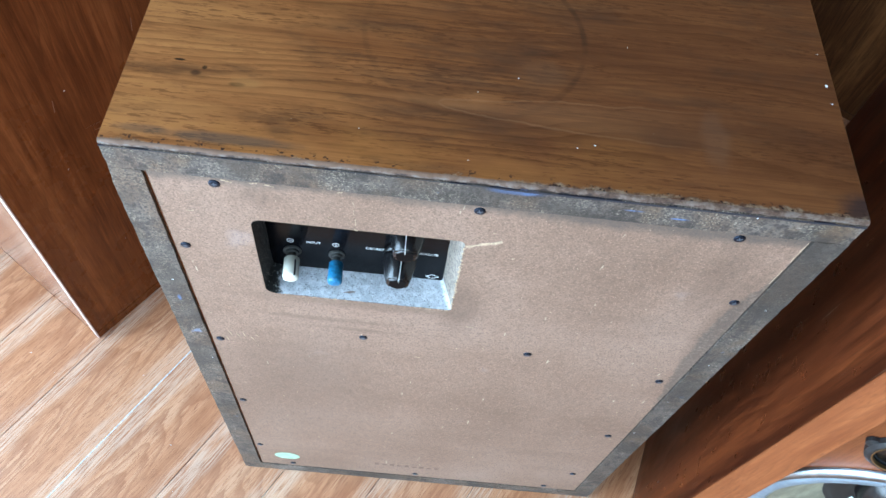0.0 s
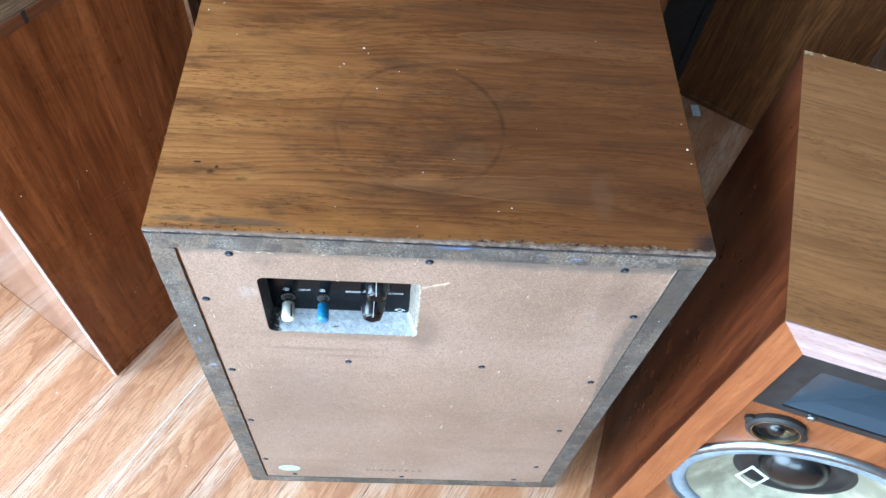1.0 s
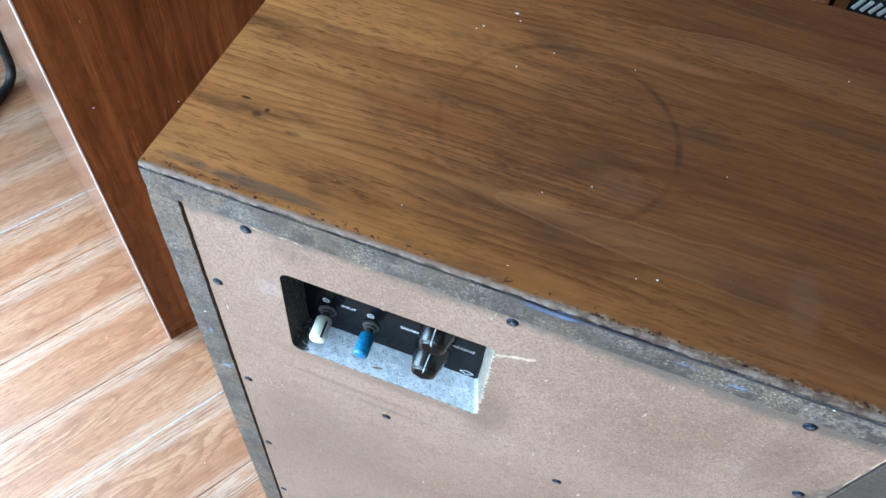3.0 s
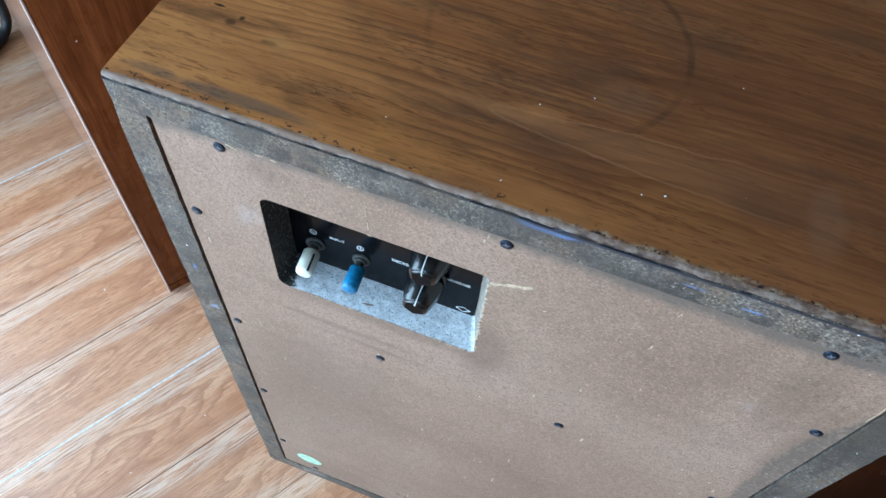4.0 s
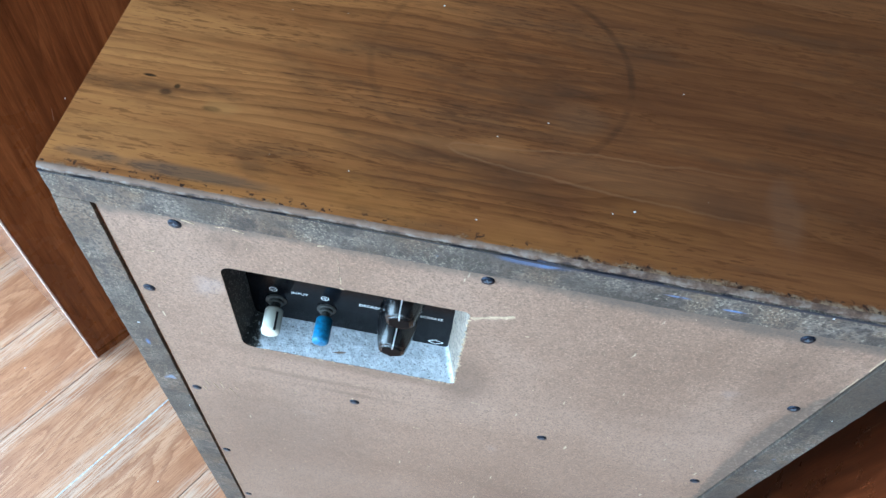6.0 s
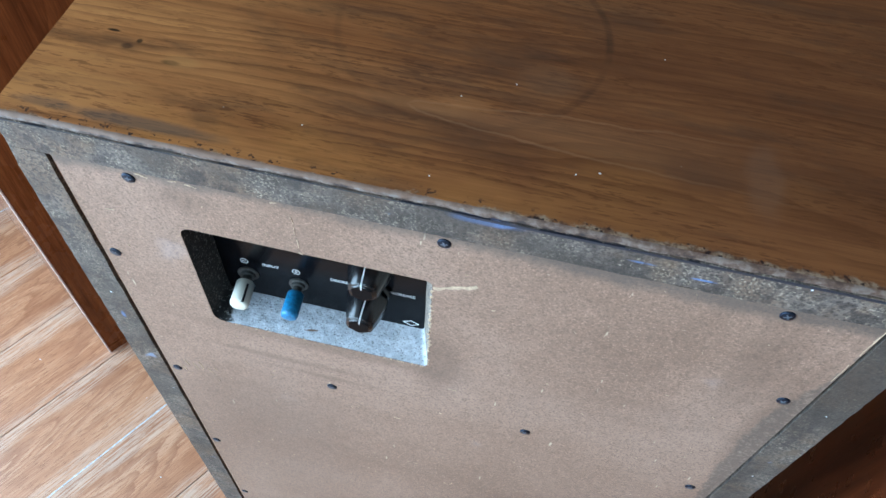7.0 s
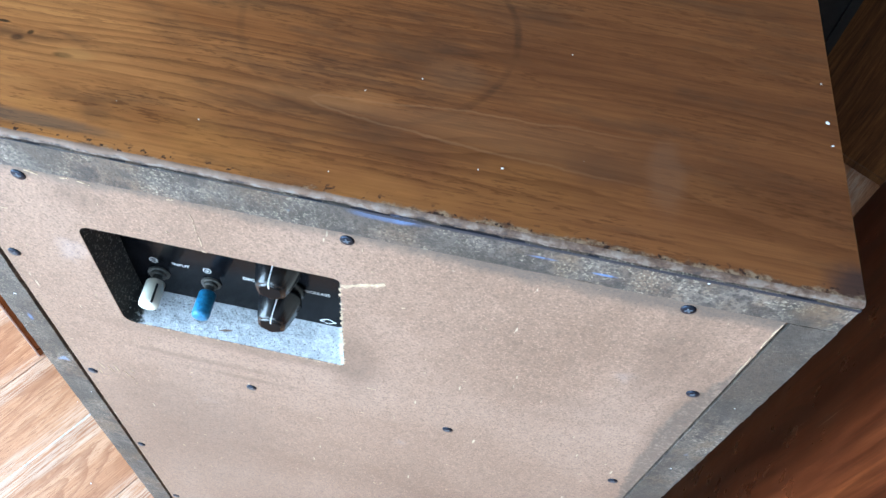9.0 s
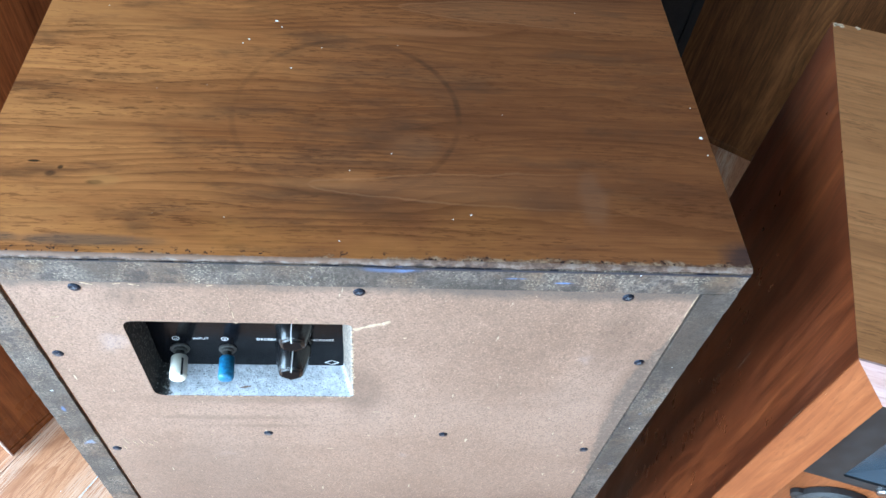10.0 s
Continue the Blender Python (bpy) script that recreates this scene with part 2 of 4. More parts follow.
def hardboard(name, base, pale, dark, chips=1.0, stains=(), grimy=False):
    n = Nodes(name)
    p = n.xyz()
    big = n.noise(4, 4, 0.6)
    col = n.ramp(big, (0.3, dark), (0.5, base), (0.72, pale))
    fine = n.noise(520, 3, 0.75)
    mott = n.noise(150, 3, 0.65, n.moved((1, 1, 0.55)))
    col = n.mix(n.math("MULTIPLY", n.step(mott, 0.48, 0.34), 0.22), col, tuple(c * 0.5 for c in base))
    col = n.mix(n.math("MULTIPLY", n.step(mott, 0.54, 0.7), 0.25), col, tuple(min(1, c * 1.5) for c in base))
    col = n.mix(n.math("MULTIPLY", n.step(fine, 0.48, 0.36), 0.75), col, tuple(c * 0.45 for c in base))
    col = n.mix(n.math("MULTIPLY", n.step(fine, 0.54, 0.68), 0.65), col, tuple(min(1, c * 1.7) for c in base))
    fib = n.noise(1.0, 3, 0.6, n.moved((60, 60, 190)))
    col = n.mix(n.math("MULTIPLY", n.step(fib, 0.69, 0.76), 0.6 * chips), col, (0.5, 0.38, 0.27))
    scr = n.math("MULTIPLY", n.step(n.noise(1.0, 1, 0.5, n.moved((260, 260, 40), (3, 1, 2), None, (0, 0.5, 0))), 0.77, 0.8), chips)
    col = n.mix(scr, col, (0.5, 0.4, 0.28))
    smear = n.math("MULTIPLY", n.step(n.noise(2.2, 4, 0.5, n.moved((2.0, 1, 9.0), (7, 2, 1))), 0.55, 0.75), 0.22)
    col = n.mix(smear, col, tuple(c * 0.55 for c in base))
    for cx, cz, rx, rz, f in stains:
        col = n.mix(n.math("MULTIPLY", n.blob(cx, cz, rx, rz, 0.6, (0, 2), 0.9), f), col, tuple(c * 0.35 for c in base))
    if grimy:
        # old stain creeping from the carcass edges over the board: a wedge at one side, a ragged band along the top
        wob = n.math("MULTIPLY", n.math("SUBTRACT", n.noise(55, 5, 0.75), 0.5), 0.026)
        wide = n.math("MULTIPLY", n.math("MULTIPLY", n.step(p[2], 0.85, 0.72), n.step(p[2], 0.40, 0.68)), 0.021)
        reach = n.math("ADD", n.math("ADD", n.math("SUBTRACT", p[0], 0.5905), wide), wob)
        col = n.mix(n.math("MULTIPLY", n.step(reach, -0.002, 0.002), 0.66), col, n.mix(n.step(n.noise(300, 3, 0.7), 0.5, 0.66), (0.082, 0.066, 0.056), (0.22, 0.17, 0.13)))
        high = n.math("ADD", n.math("SUBTRACT", p[2], n.math("SUBTRACT", n.math("ADD", 0.873, n.math("MULTIPLY", n.noise(9, 3), 0.014)), n.math("MULTIPLY", n.step(p[0], 0.28, 0.42), 0.006))), wob)
        col = n.mix(n.math("MULTIPLY", n.step(high, -0.008, 0.008), 0.72), col, (0.085, 0.070, 0.060))
    haze = n.math("MULTIPLY", n.step(n.noise(16, 3, 0.5), 0.68, 0.8), 0.18)
    col = n.mix(haze, col, (0.5, 0.45, 0.46))
    return n.done(col, n.math("ADD", 0.5, n.math("MULTIPLY", fine, 0.2)), n.math("ADD", fine, n.math("MULTIPLY", big, 0.5)), 0.0005, 0.45)


def chipboard(name, base, pale, blue=0.6):
    n = Nodes(name)
    flakes = n.noise(420, 3, 0.75)
    col = n.ramp(n.noise(24, 5, 0.7), (0.36, tuple(c * 0.35 for c in base)), (0.5, base), (0.68, tuple(c * 1.7 for c in base)))
    col = n.mix(n.math("MULTIPLY", n.step(n.noise(11, 4, 0.6, n.moved((1, 1, 1), (9, 0, 4))), 0.46, 0.62), 0.6), col, tuple(c * k for c, k in zip(base, (1.35, 1.02, 0.75))))
    col = n.mix(n.math("MULTIPLY", n.step(flakes, 0.55, 0.66), n.math("MULTIPLY", n.step(n.noise(26, 3, 0.6), 0.4, 0.62), 0.95)), col, pale)
    col = n.mix(n.math("MULTIPLY", n.step(n.noise(300, 2), 0.5, 0.34), 0.6), col, tuple(c * 0.3 for c in base))
    grit = n.math("MULTIPLY", n.step(n.xyz(n.cells(720)[1])[0], 0.84, 0.9), n.step(n.noise(18, 3, 0.6, n.moved((1, 1, 1), (3, 8, 1))), 0.36, 0.6))
    col = n.mix(n.math("MULTIPLY", grit, 0.38), col, pale)
    col = n.mix(n.math("MULTIPLY", n.step(n.xyz(n.cells(600)[1])[1], 0.76, 0.84), 0.6), col, tuple(c * 0.25 for c in base))
    paint_shade = n.math("MULTIPLY", n.step(n.noise(34, 4, 0.6, n.moved((1, 1, 1), (5, 3, 2))), 0.66, 0.72), blue)
    col = n.mix(paint_shade, col, (0.2, 0.27, 0.4))
    if blue:
        for cx, cz, rx, rz in ((0.332, 0.9115, 0.022, 0.0032), (0.43, 0.903, 0.008, 0.001), (0.47, 0.898, 0.006, 0.001), (0.012, 0.66, 0.002, 0.006)):
            col = n.mix(n.math("MULTIPLY", n.blob(cx, cz, rx, rz, 0.5, (0, 2), 1.4), 0.85), col, (0.11, 0.2, 0.42))
        rusty = n.step(n.noise(17, 4, 0.65, n.moved((1, 1, 1), (2, 6, 9))), 0.52, 0.66)
        col = n.mix(n.math("MULTIPLY", rusty, 0.55), col, (0.15, 0.095, 0.055))
        black = n.step(n.noise(32, 4, 0.7, n.moved((1, 1, 1), (7, 1, 4))), 0.52, 0.62)
        col = n.mix(n.math("MULTIPLY", black, 0.7), col, (0.028, 0.024, 0.024))
        grime = n.math("MULTIPLY", n.step(n.noise(7, 4, 0.6), 0.46, 0.6), 0.7)
        col = n.mix(grime, col, (0.046, 0.038, 0.032))
    return n.done(col, 0.6, n.math("ADD", flakes, n.noise(60, 4)), 0.0012, 0.5)


def plain(name, colour, rough=0.5, metal=0.0, grain=0.1, scale=80, **more):
    n = Nodes(name)
    v = n.noise(scale, 4, 0.6)
    col = n.mix(n.step(v, 0.35, 0.7), tuple(c * (1 - grain) for c in colour), tuple(min(1, c * (1 + grain)) for c in colour))
    return n.done(col, n.math("ADD", rough - 0.05, n.math("MULTIPLY", v, 0.1)), v, 0.0002, 0.2, metal, **more)


def laminate(name):
    n = Nodes(name)
    rnd = n.add("ShaderNodeObjectInfo").outputs["Random"]
    shift = n.add("ShaderNodeCombineXYZ")
    n.put(shift.inputs[0], n.math("MULTIPLY", rnd, 37.0))
    n.put(shift.inputs[1], n.math("MULTIPLY", rnd, 91.0))
    v = n.moved((1, 1, 1), shift.outputs[0])
    figure = n.noise(1.0, 2, 0.4, n.moved((2.6, 10.0, 1), (0, 0, 0), v), 0.15)
    shiver = n.math("MULTIPLY", n.noise(1.0, 3, 0.6, n.moved((22.0, 90.0, 1), (8, 3, 0), v)), 0.05)
    rings = n.math("FRACT", n.math("MULTIPLY", n.math("ADD", figure, shiver), 13.0))
    late = n.ramp(rings, (0.0, 0.5), (0.08, 0.0), (0.5, 0.08), (0.85, 0.8), (0.95, 1.0))
    line = n.noise(1.0, 4, 0.75, n.moved((13.0, 330.0, 1), (0, 0, 0), v))
    dash = n.noise(1.0, 3, 0.65, n.moved((38.0, 480.0, 1), (6, 2, 0), v))
    broad = n.noise(1.0, 3, 0.5, n.moved((1.3, 20.0, 1), (4, 4, 0), v))
    tone = n.math("ADD", n.math("MULTIPLY", broad, 0.5), n.math("MULTIPLY", line, 0.5))
    col = n.ramp(tone, (0.36, (0.30, 0.115, 0.048)), (0.5, (0.44, 0.205, 0.10)), (0.66, (0.56, 0.33, 0.20)))
    there = n.step(n.noise(1.0, 2, 0.5, n.moved((1.8, 8.0, 1), (2, 9, 0), v)), 0.36, 0.58)
    col = n.mix(n.math("MULTIPLY", n.math("MULTIPLY", late, there), 0.65), col, (0.24, 0.082, 0.032))
    col = n.mix(n.math("MULTIPLY", n.step(dash, 0.46, 0.39), 0.75), col, (0.23, 0.085, 0.036))
    y = n.math("ADD", n.xyz()[1], n.math("MULTIPLY", n.math("SUBTRACT", n.noise(1.0, 3, 0.55, n.moved((2.5, 9, 1), (5, 1, 0), v)), 0.5), 0.09))
    margin = n.math("ADD", n.step(y, 0.028, 0.048), n.math("MULTIPLY", n.step(y, -0.046, -0.062), 0.7), clamp=True)
    thread = n.step(n.noise(1.0, 3, 0.7, n.moved((15.0, 380.0, 1), (2, 5, 0), v)), 0.40, 0.58)
    col = n.mix(n.math("MULTIPLY", n.math("MULTIPLY", margin, thread), 0.6), col, (0.62, 0.47, 0.36))
    col = n.mix(n.math("MULTIPLY", rnd, 0.12), col, (0.55, 0.37, 0.27))
    r = n.math("ADD", 0.26, n.math("MULTIPLY", n.noise(9, 4, 0.6, v), 0.22))
    return n.done(col, r, n.math("ADD", line, n.math("MULTIPLY", n.noise(7, 2), 1.0)), 0.0004, 0.25)


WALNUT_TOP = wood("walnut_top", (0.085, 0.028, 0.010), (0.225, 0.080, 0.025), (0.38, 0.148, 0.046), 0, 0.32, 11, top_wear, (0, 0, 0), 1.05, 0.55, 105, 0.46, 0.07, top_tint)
WALNUT_TOP_B = wood("walnut_top_worn", (0.17, 0.072, 0.027), (0.33, 0.142, 0.053), (0.45, 0.212, 0.084), 0, 0.36, 13, scuffs, (3, 1, 0), 0.8, 0.6, 110, 0.45)
WALNUT_SIDE = wood("walnut_side", (0.065, 0.018, 0.006), (0.16, 0.049, 0.015), (0.27, 0.092, 0.029), 2, 0.26, 22, scuffs, (1, 4, 2), 1.05, 0.15, 60, 0.35, 0.08)
RED_SIDE = wood("reddish_side", (0.038, 0.009, 0.0033), (0.098, 0.024, 0.008), (0.18, 0.047, 0.0135), 2, 0.28, 16, scuffs, (5, 2, 0), 1.2, 0.15, 55, 0.5)
ORANGE_BAFFLE = wood("orange_veneer", (0.15, 0.040, 0.013), (0.22, 0.068, 0.022), (0.30, 0.105, 0.038), 2, 0.42, 22, None, (2, 0, 3), 1.0, 0.45, 130, 0.35)
DARK_SIDE = wood("dark_walnut_side", (0.05, 0.020, 0.008), (0.14, 0.053, 0.019), (0.28, 0.115, 0.04), 2, 0.35, 9, scuffs, (8, 1, 0), 1.3, 0.3)
ORANGE_SIDE = wood("orange_brown_side", (0.18, 0.063, 0.027), (0.30, 0.118, 0.055), (0.42, 0.185, 0.095), 2, 0.35, 12, scuffs, (6, 6, 1))
# wood lightened so that the shaded rim of a rear cabinet looks lit
LIT_RIM = wood("lit_rim", (0.26, 0.13, 0.08), (0.38, 0.21, 0.14), (0.5, 0.3, 0.21), 2, 0.4, 12, None, (6, 2, 1))
PALE_VENEER = wood("pale_veneer", (0.38, 0.27, 0.22), (0.5, 0.38, 0.33), (0.6, 0.48, 0.43), 2, 0.4, 10, None, (4, 4, 4))
PINK_EDGE = wood("pinkish_worn_edge", (0.18, 0.095, 0.08), (0.32, 0.20, 0.175), (0.43, 0.31, 0.30), 0, 0.45, 30)
HARDBOARD = hardboard("hardboard", (0.265, 0.166, 0.117), (0.325, 0.215, 0.160), (0.195, 0.118, 0.080), 1.0,
                      ((0.31, 0.70, 0.02, 0.05, 0.4), (0.2, 0.683, 0.11, 0.010, 0.35), (0.17, 0.640, 0.07, 0.005, 0.35), (0.2, 0.62, 0.05, 0.004, 0.35), (0.54, 0.8, 0.02, 0.06, 0.25), (0.573, 0.72, 0.012, 0.09, 0.35), (0.15, 0.50, 0.08, 0.09, 0.16), (0.12, 0.40, 0.09, 0.17, 0.2), (0.12, 0.862, 0.02, 0.012, 0.3)), True)
CHIP_DARK = chipboard("grimy_chipboard", (0.116, 0.094, 0.080), (0.48, 0.42, 0.32), 0.65)


def arris(name):
    """Rubbed veneer edge: pale grey, with rusty brown and nearly black chips."""
    n = Nodes(name)
    a = n.noise(150, 4, 0.7, n.moved((0.7, 1, 1)))
    col = n.ramp(a, (0.36, (0.025, 0.014, 0.012)), (0.46, (0.085, 0.05, 0.036)), (0.56, (0.15, 0.11, 0.088)), (0.74, (0.20, 0.17, 0.16)))
    along = n.step(n.math("ADD", n.xyz()[0], n.math("MULTIPLY", n.math("SUBTRACT", n.noise(12, 3), 0.5), 0.3)), 0.2, 0.4)
    high = n.step(n.math("ADD", n.xyz()[2], n.math("MULTIPLY", n.math("SUBTRACT", n.noise(120, 3), 0.5), 0.003)), 0.9172, 0.9182)
    col = n.mix(n.math("MULTIPLY", n.math("MULTIPLY", high, n.math("SUBTRACT", 1.0, n.math("MULTIPLY", along, 0.7))), 0.85), col, (0.13, 0.062, 0.03))
    return n.done(col, 0.55, a, 0.001, 0.5)


WORN_ARRIS = arris("worn_arris")


def recess_material(name):
    n = Nodes(name)
    p = n.xyz()
    g = n.noise(260, 3, 0.7)
    col = n.ramp(g, (0.34, (0.10, 0.085, 0.07)), (0.5, (0.27, 0.225, 0.185)), (0.68, (0.36, 0.30, 0.245)))
    # dusty floor, made paler and bluer to carry sky light in its colour
    dust = n.math("MULTIPLY", n.step(p[2], 0.699, 0.694), n.step(g, 0.1, 0.42))
    col = n.mix(dust, col, n.mix(n.step(n.noise(120, 4, 0.7), 0.4, 0.62), (0.44, 0.46, 0.49), (0.60, 0.62, 0.65)))
    # black on the left wall: overspray together with the shade it lies in
    paint_shade = n.step(n.math("ADD", p[0], n.math("MULTIPLY", n.math("SUBTRACT", n.noise(90, 4, 0.7), 0.5), 0.03)), 0.122, 0.116)
    paint_shade = n.math("MULTIPLY", paint_shade, n.step(g, 0.72, 0.6))
    col = n.mix(paint_shade, col, (0.02, 0.02, 0.019))
    specks = n.step(n.xyz(n.cells(900)[1])[0], 0.90, 0.95)
    col = n.mix(n.math("MULTIPLY", specks, 0.5), col, (0.3, 0.29, 0.26))
    holes = n.step(n.xyz(n.cells(800)[1])[1], 0.90, 0.95)
    col = n.mix(n.math("MULTIPLY", holes, 0.5), col, (0.07, 0.065, 0.06))
    return n.done(col, 0.9, n.math("ADD", n.noise(420, 3), n.math("MULTIPLY", n.noise(110, 3), 0.9)), 0.0012, 0.6)


FUZZ_DARK = recess_material("raw_board_cut")
BLACK_PLATE = plain("black_plate", (0.004, 0.004, 0.005), 0.2, 0.0, 0.3, Specular_IOR_Level=0.1)
BLACK_GLOSS = plain("black_knob", (0.004, 0.004, 0.005), 0.24, 0.0, 0.1, Specular_IOR_Level=0.6)
KNOB_CAP = plain("black_cap", (0.004, 0.004, 0.005), 0.4, 0.0, 0.1, Specular_IOR_Level=0.06)
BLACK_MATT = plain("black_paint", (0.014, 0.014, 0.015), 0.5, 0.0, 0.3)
SCREW = plain("blackened_screw", (0.018, 0.026, 0.045), 0.35, 0.7, 0.3, 300)
WASHER = plain("dusty_washer", (0.07, 0.07, 0.066), 0.5, 0.4, 0.4, 400)
LENS_GREY = plain("lens_grey", (0.5, 0.49, 0.48), 0.4)
STEEL = plain("nickel", (0.35, 0.35, 0.36), 0.3, 1.0)
WHITE_POST = plain("ivory_plastic", (0.72, 0.7, 0.6), 0.35, 0.0, 0.05)
BLUE_POST = plain("blue_plastic", (0.022, 0.17, 0.34), 0.4, 0.0, 0.3, 300)
PRINT = plain("white_print", (0.75, 0.75, 0.75), 0.5, 0.0, 0.05)
GREEN = plain("faded_green_sticker", (0.42, 0.62, 0.45), 0.5, 0.0, 0.2)
PALE_FIBRE = plain("pale_torn_fibre", (0.50, 0.37, 0.25), 0.8, 0.0, 0.2, 400)
HORN = plain("grey_horn", (0.045, 0.06, 0.078), 0.25, 0.0, 0.03)
ALLOY = plain("brushed_alloy", (0.40, 0.46, 0.52), 0.3, 1.0, 0.1)
CONE = plain("cream_cone", (0.3, 0.28, 0.2), 0.6, 0.0, 0.35, 18)
GASKET = plain("grey_gasket", (0.2, 0.24, 0.28), 0.4, 0.0, 0.15)
RUBBER = plain("black_surround", (0.015, 0.015, 0.016), 0.45, 0.0, 0.2)
WALL = plain("beige_wall", (0.32, 0.31, 0.29), 0.7, 0.0, 0.06, 6)
# dark only so that the unseen walls reflect little light
DARK_WALL = plain("dark_brown_wall", (0.06, 0.045, 0.036), 0.7, 0.0, 0.15, 6)
CEILING = plain("grey_ceiling", (0.30, 0.29, 0.28), 0.8, 0.0, 0.04, 6)
FRAME_PAINT = plain("white_frame", (0.78, 0.78, 0.78), 0.4, 0.0, 0.03)
FLOOR = laminate("laminate")


def joint(name):
    n = Nodes(name)
    return n.done(n.ramp(n.noise(1.3, 3), (0.44, (0.07, 0.04, 0.025)), (0.56, (0.5, 0.5, 0.5))), 0.8)


GROOVE = joint("dusty_joint")
INK = plain("faded_ink", (0.195, 0.125, 0.092), 0.7)
JOINT_DUST = plain("grey_joint_dust", (0.5, 0.52, 0.54), 0.8, 0.0, 0.3, 150)
REFLECTION_BLUE = plain("blue_grey_reflection", (0.07, 0.13, 0.22), 0.35)
PAPER = plain("white_paper", (0.7, 0.78, 0.85), 0.6)

# ---- building helpers ----


def part(name, bm, material, parent=None, label="", smooth=False):
    me = bpy.data.meshes.new(name)
    bm.to_mesh(me)
    bm.free()
    me.materials.append(material)
    if smooth:
        for f in me.polygons:
            f.use_smooth = True
    ob = new(name, me)
    ob.parent = parent
    if label:
        ob["label"] = label
    return ob


def box(x0, x1, y0, y1, z0, z1, bevel=0.0, segments=2):
    bm = bmesh.new()
    bmesh.ops.create_cube(bm, size=1)
    for v in bm.verts:
        v.co = Vector(((x0 + x1) / 2 + v.co.x * (x1 - x0), (y0 + y1) / 2 + v.co.y * (y1 - y0), (z0 + z1) / 2 + v.co.z * (z1 - z0)))
    if bevel:
        bmesh.ops.bevel(bm, geom=bm.edges[:], offset=bevel, segments=segments, affect="EDGES", profile=0.5)
    return bm


def prism(points, y0, y1, axis=1):
    """A polygon, drawn in the two other axes, drawn out along one axis."""
    bm = bmesh.new()

    def at(a, b, d):
        return {0: (d, a, b), 1: (a, d, b), 2: (a, b, d)}[axis]

    lo = [bm.verts.new(at(a, b, y0)) for a, b in points]
    hi = [bm.verts.new(at(a, b, y1)) for a, b in points]
    bm.faces.new(lo)
    bm.faces.new(hi)
    for i in range(len(lo)):
        j = (i + 1) % len(lo)
        bm.faces.new((lo[i], lo[j], hi[j], hi[i]))
    bmesh.ops.recalc_face_normals(bm, faces=bm.faces[:])
    return bm


def lathe(profile, segments=32, m=Matrix.Identity(4)):
    """Turns (radius, height) pairs round z."""
    bm = bmesh.new()
    rings = []
    for r, z in profile:
        if r < 1e-6:
            rings.append([bm.verts.new(m @ Vector((0, 0, z)))])
        else:
            rings.append([bm.verts.new(m @ Vector((r * math.cos(2 * math.pi * k / segments), r * math.sin(2 * math.pi * k / segments), z))) for k in range(segments)])
    for a, b in zip(rings, rings[1:]):
        for k in range(segments):
            q = (k + 1) % segments
            loop = [a[k % len(a)], a[q % len(a)], b[q % len(b)], b[k % len(b)]]
            loop = list(dict.fromkeys(loop))
            if len(loop) > 2:
                bm.faces.new(loop)
    bmesh.ops.recalc_face_normals(bm, faces=bm.faces[:])
    return bm


def join(*bms):
    out = bmesh.new()
    for b in bms:
        me = bpy.data.meshes.new("tmp")
        b.to_mesh(me)
        b.free()
        out.from_mesh(me)
        bpy.data.meshes.remove(me)
    return out


def thing(name, label, category, m=Matrix.Identity(4), group="", kind=""):
    ob = new(name)
    ob.empty_display_size = 0.05
    ob.matrix_world = m
    return tagged(ob, label, category, group, kind)


def words(text, size, m, material, parent, name="lettering"):
    """Letters as a thin mesh, in the built-in font."""
    cu = bpy.data.curves.new(name, "FONT")
    cu.body, cu.size, cu.align_x, cu.align_y, cu.extrude = text, size, "CENTER", "CENTER", 0.0001
    ob = bpy.data.objects.new(name, cu)
    me = bpy.data.meshes.new_from_object(ob)
    bpy.data.objects.remove(ob)
    me.transform(m)
    me.materials.append(material)
    out = new(name, me)
    out.parent = parent
    return out


def screw_mesh(r=0.005):
    """A countersunk cross-head screw, its face towards -y."""
    m = pose(0, 0, 0, 90)
    head = lathe([(0, -0.002), (r * 0.95, -0.001), (r, 0.0003), (r * 0.8, 0.0009), (0.0, 0.0010)], 16, m)
    return head


# ---- the room ----
X0, X1, Y0, Y1, HIGH = ROOM
floor = tagged(part("floor", box(X0 - 0.1, X1 + 0.1, Y0 - 0.1, Y1 + 0.1, -0.06, -0.002), GROOVE), "orange-brown laminate plank floor", "floor", kind="structure")
tagged(part("ceiling", box(X0 - 0.1, X1 + 0.1, Y0 - 0.1, Y1 + 0.1, HIGH, HIGH + 0.1), CEILING), "plain grey ceiling", "ceiling", kind="structure")
# unseen north and east walls, added dark to keep reflections in the tops low
tagged(part("wall_north", box(X0 - 0.1, X1 + 0.1, Y1, Y1 + 0.1, -0.05, HIGH), DARK_WALL), "unseen dark brown wall, added for dark reflections", "wall", kind="structure")
tagged(part("wall_east", box(X1, X1 + 0.1, Y0, Y1, -0.05, HIGH), DARK_WALL), "unseen dark brown wall, added for dark reflections", "wall", kind="structure")


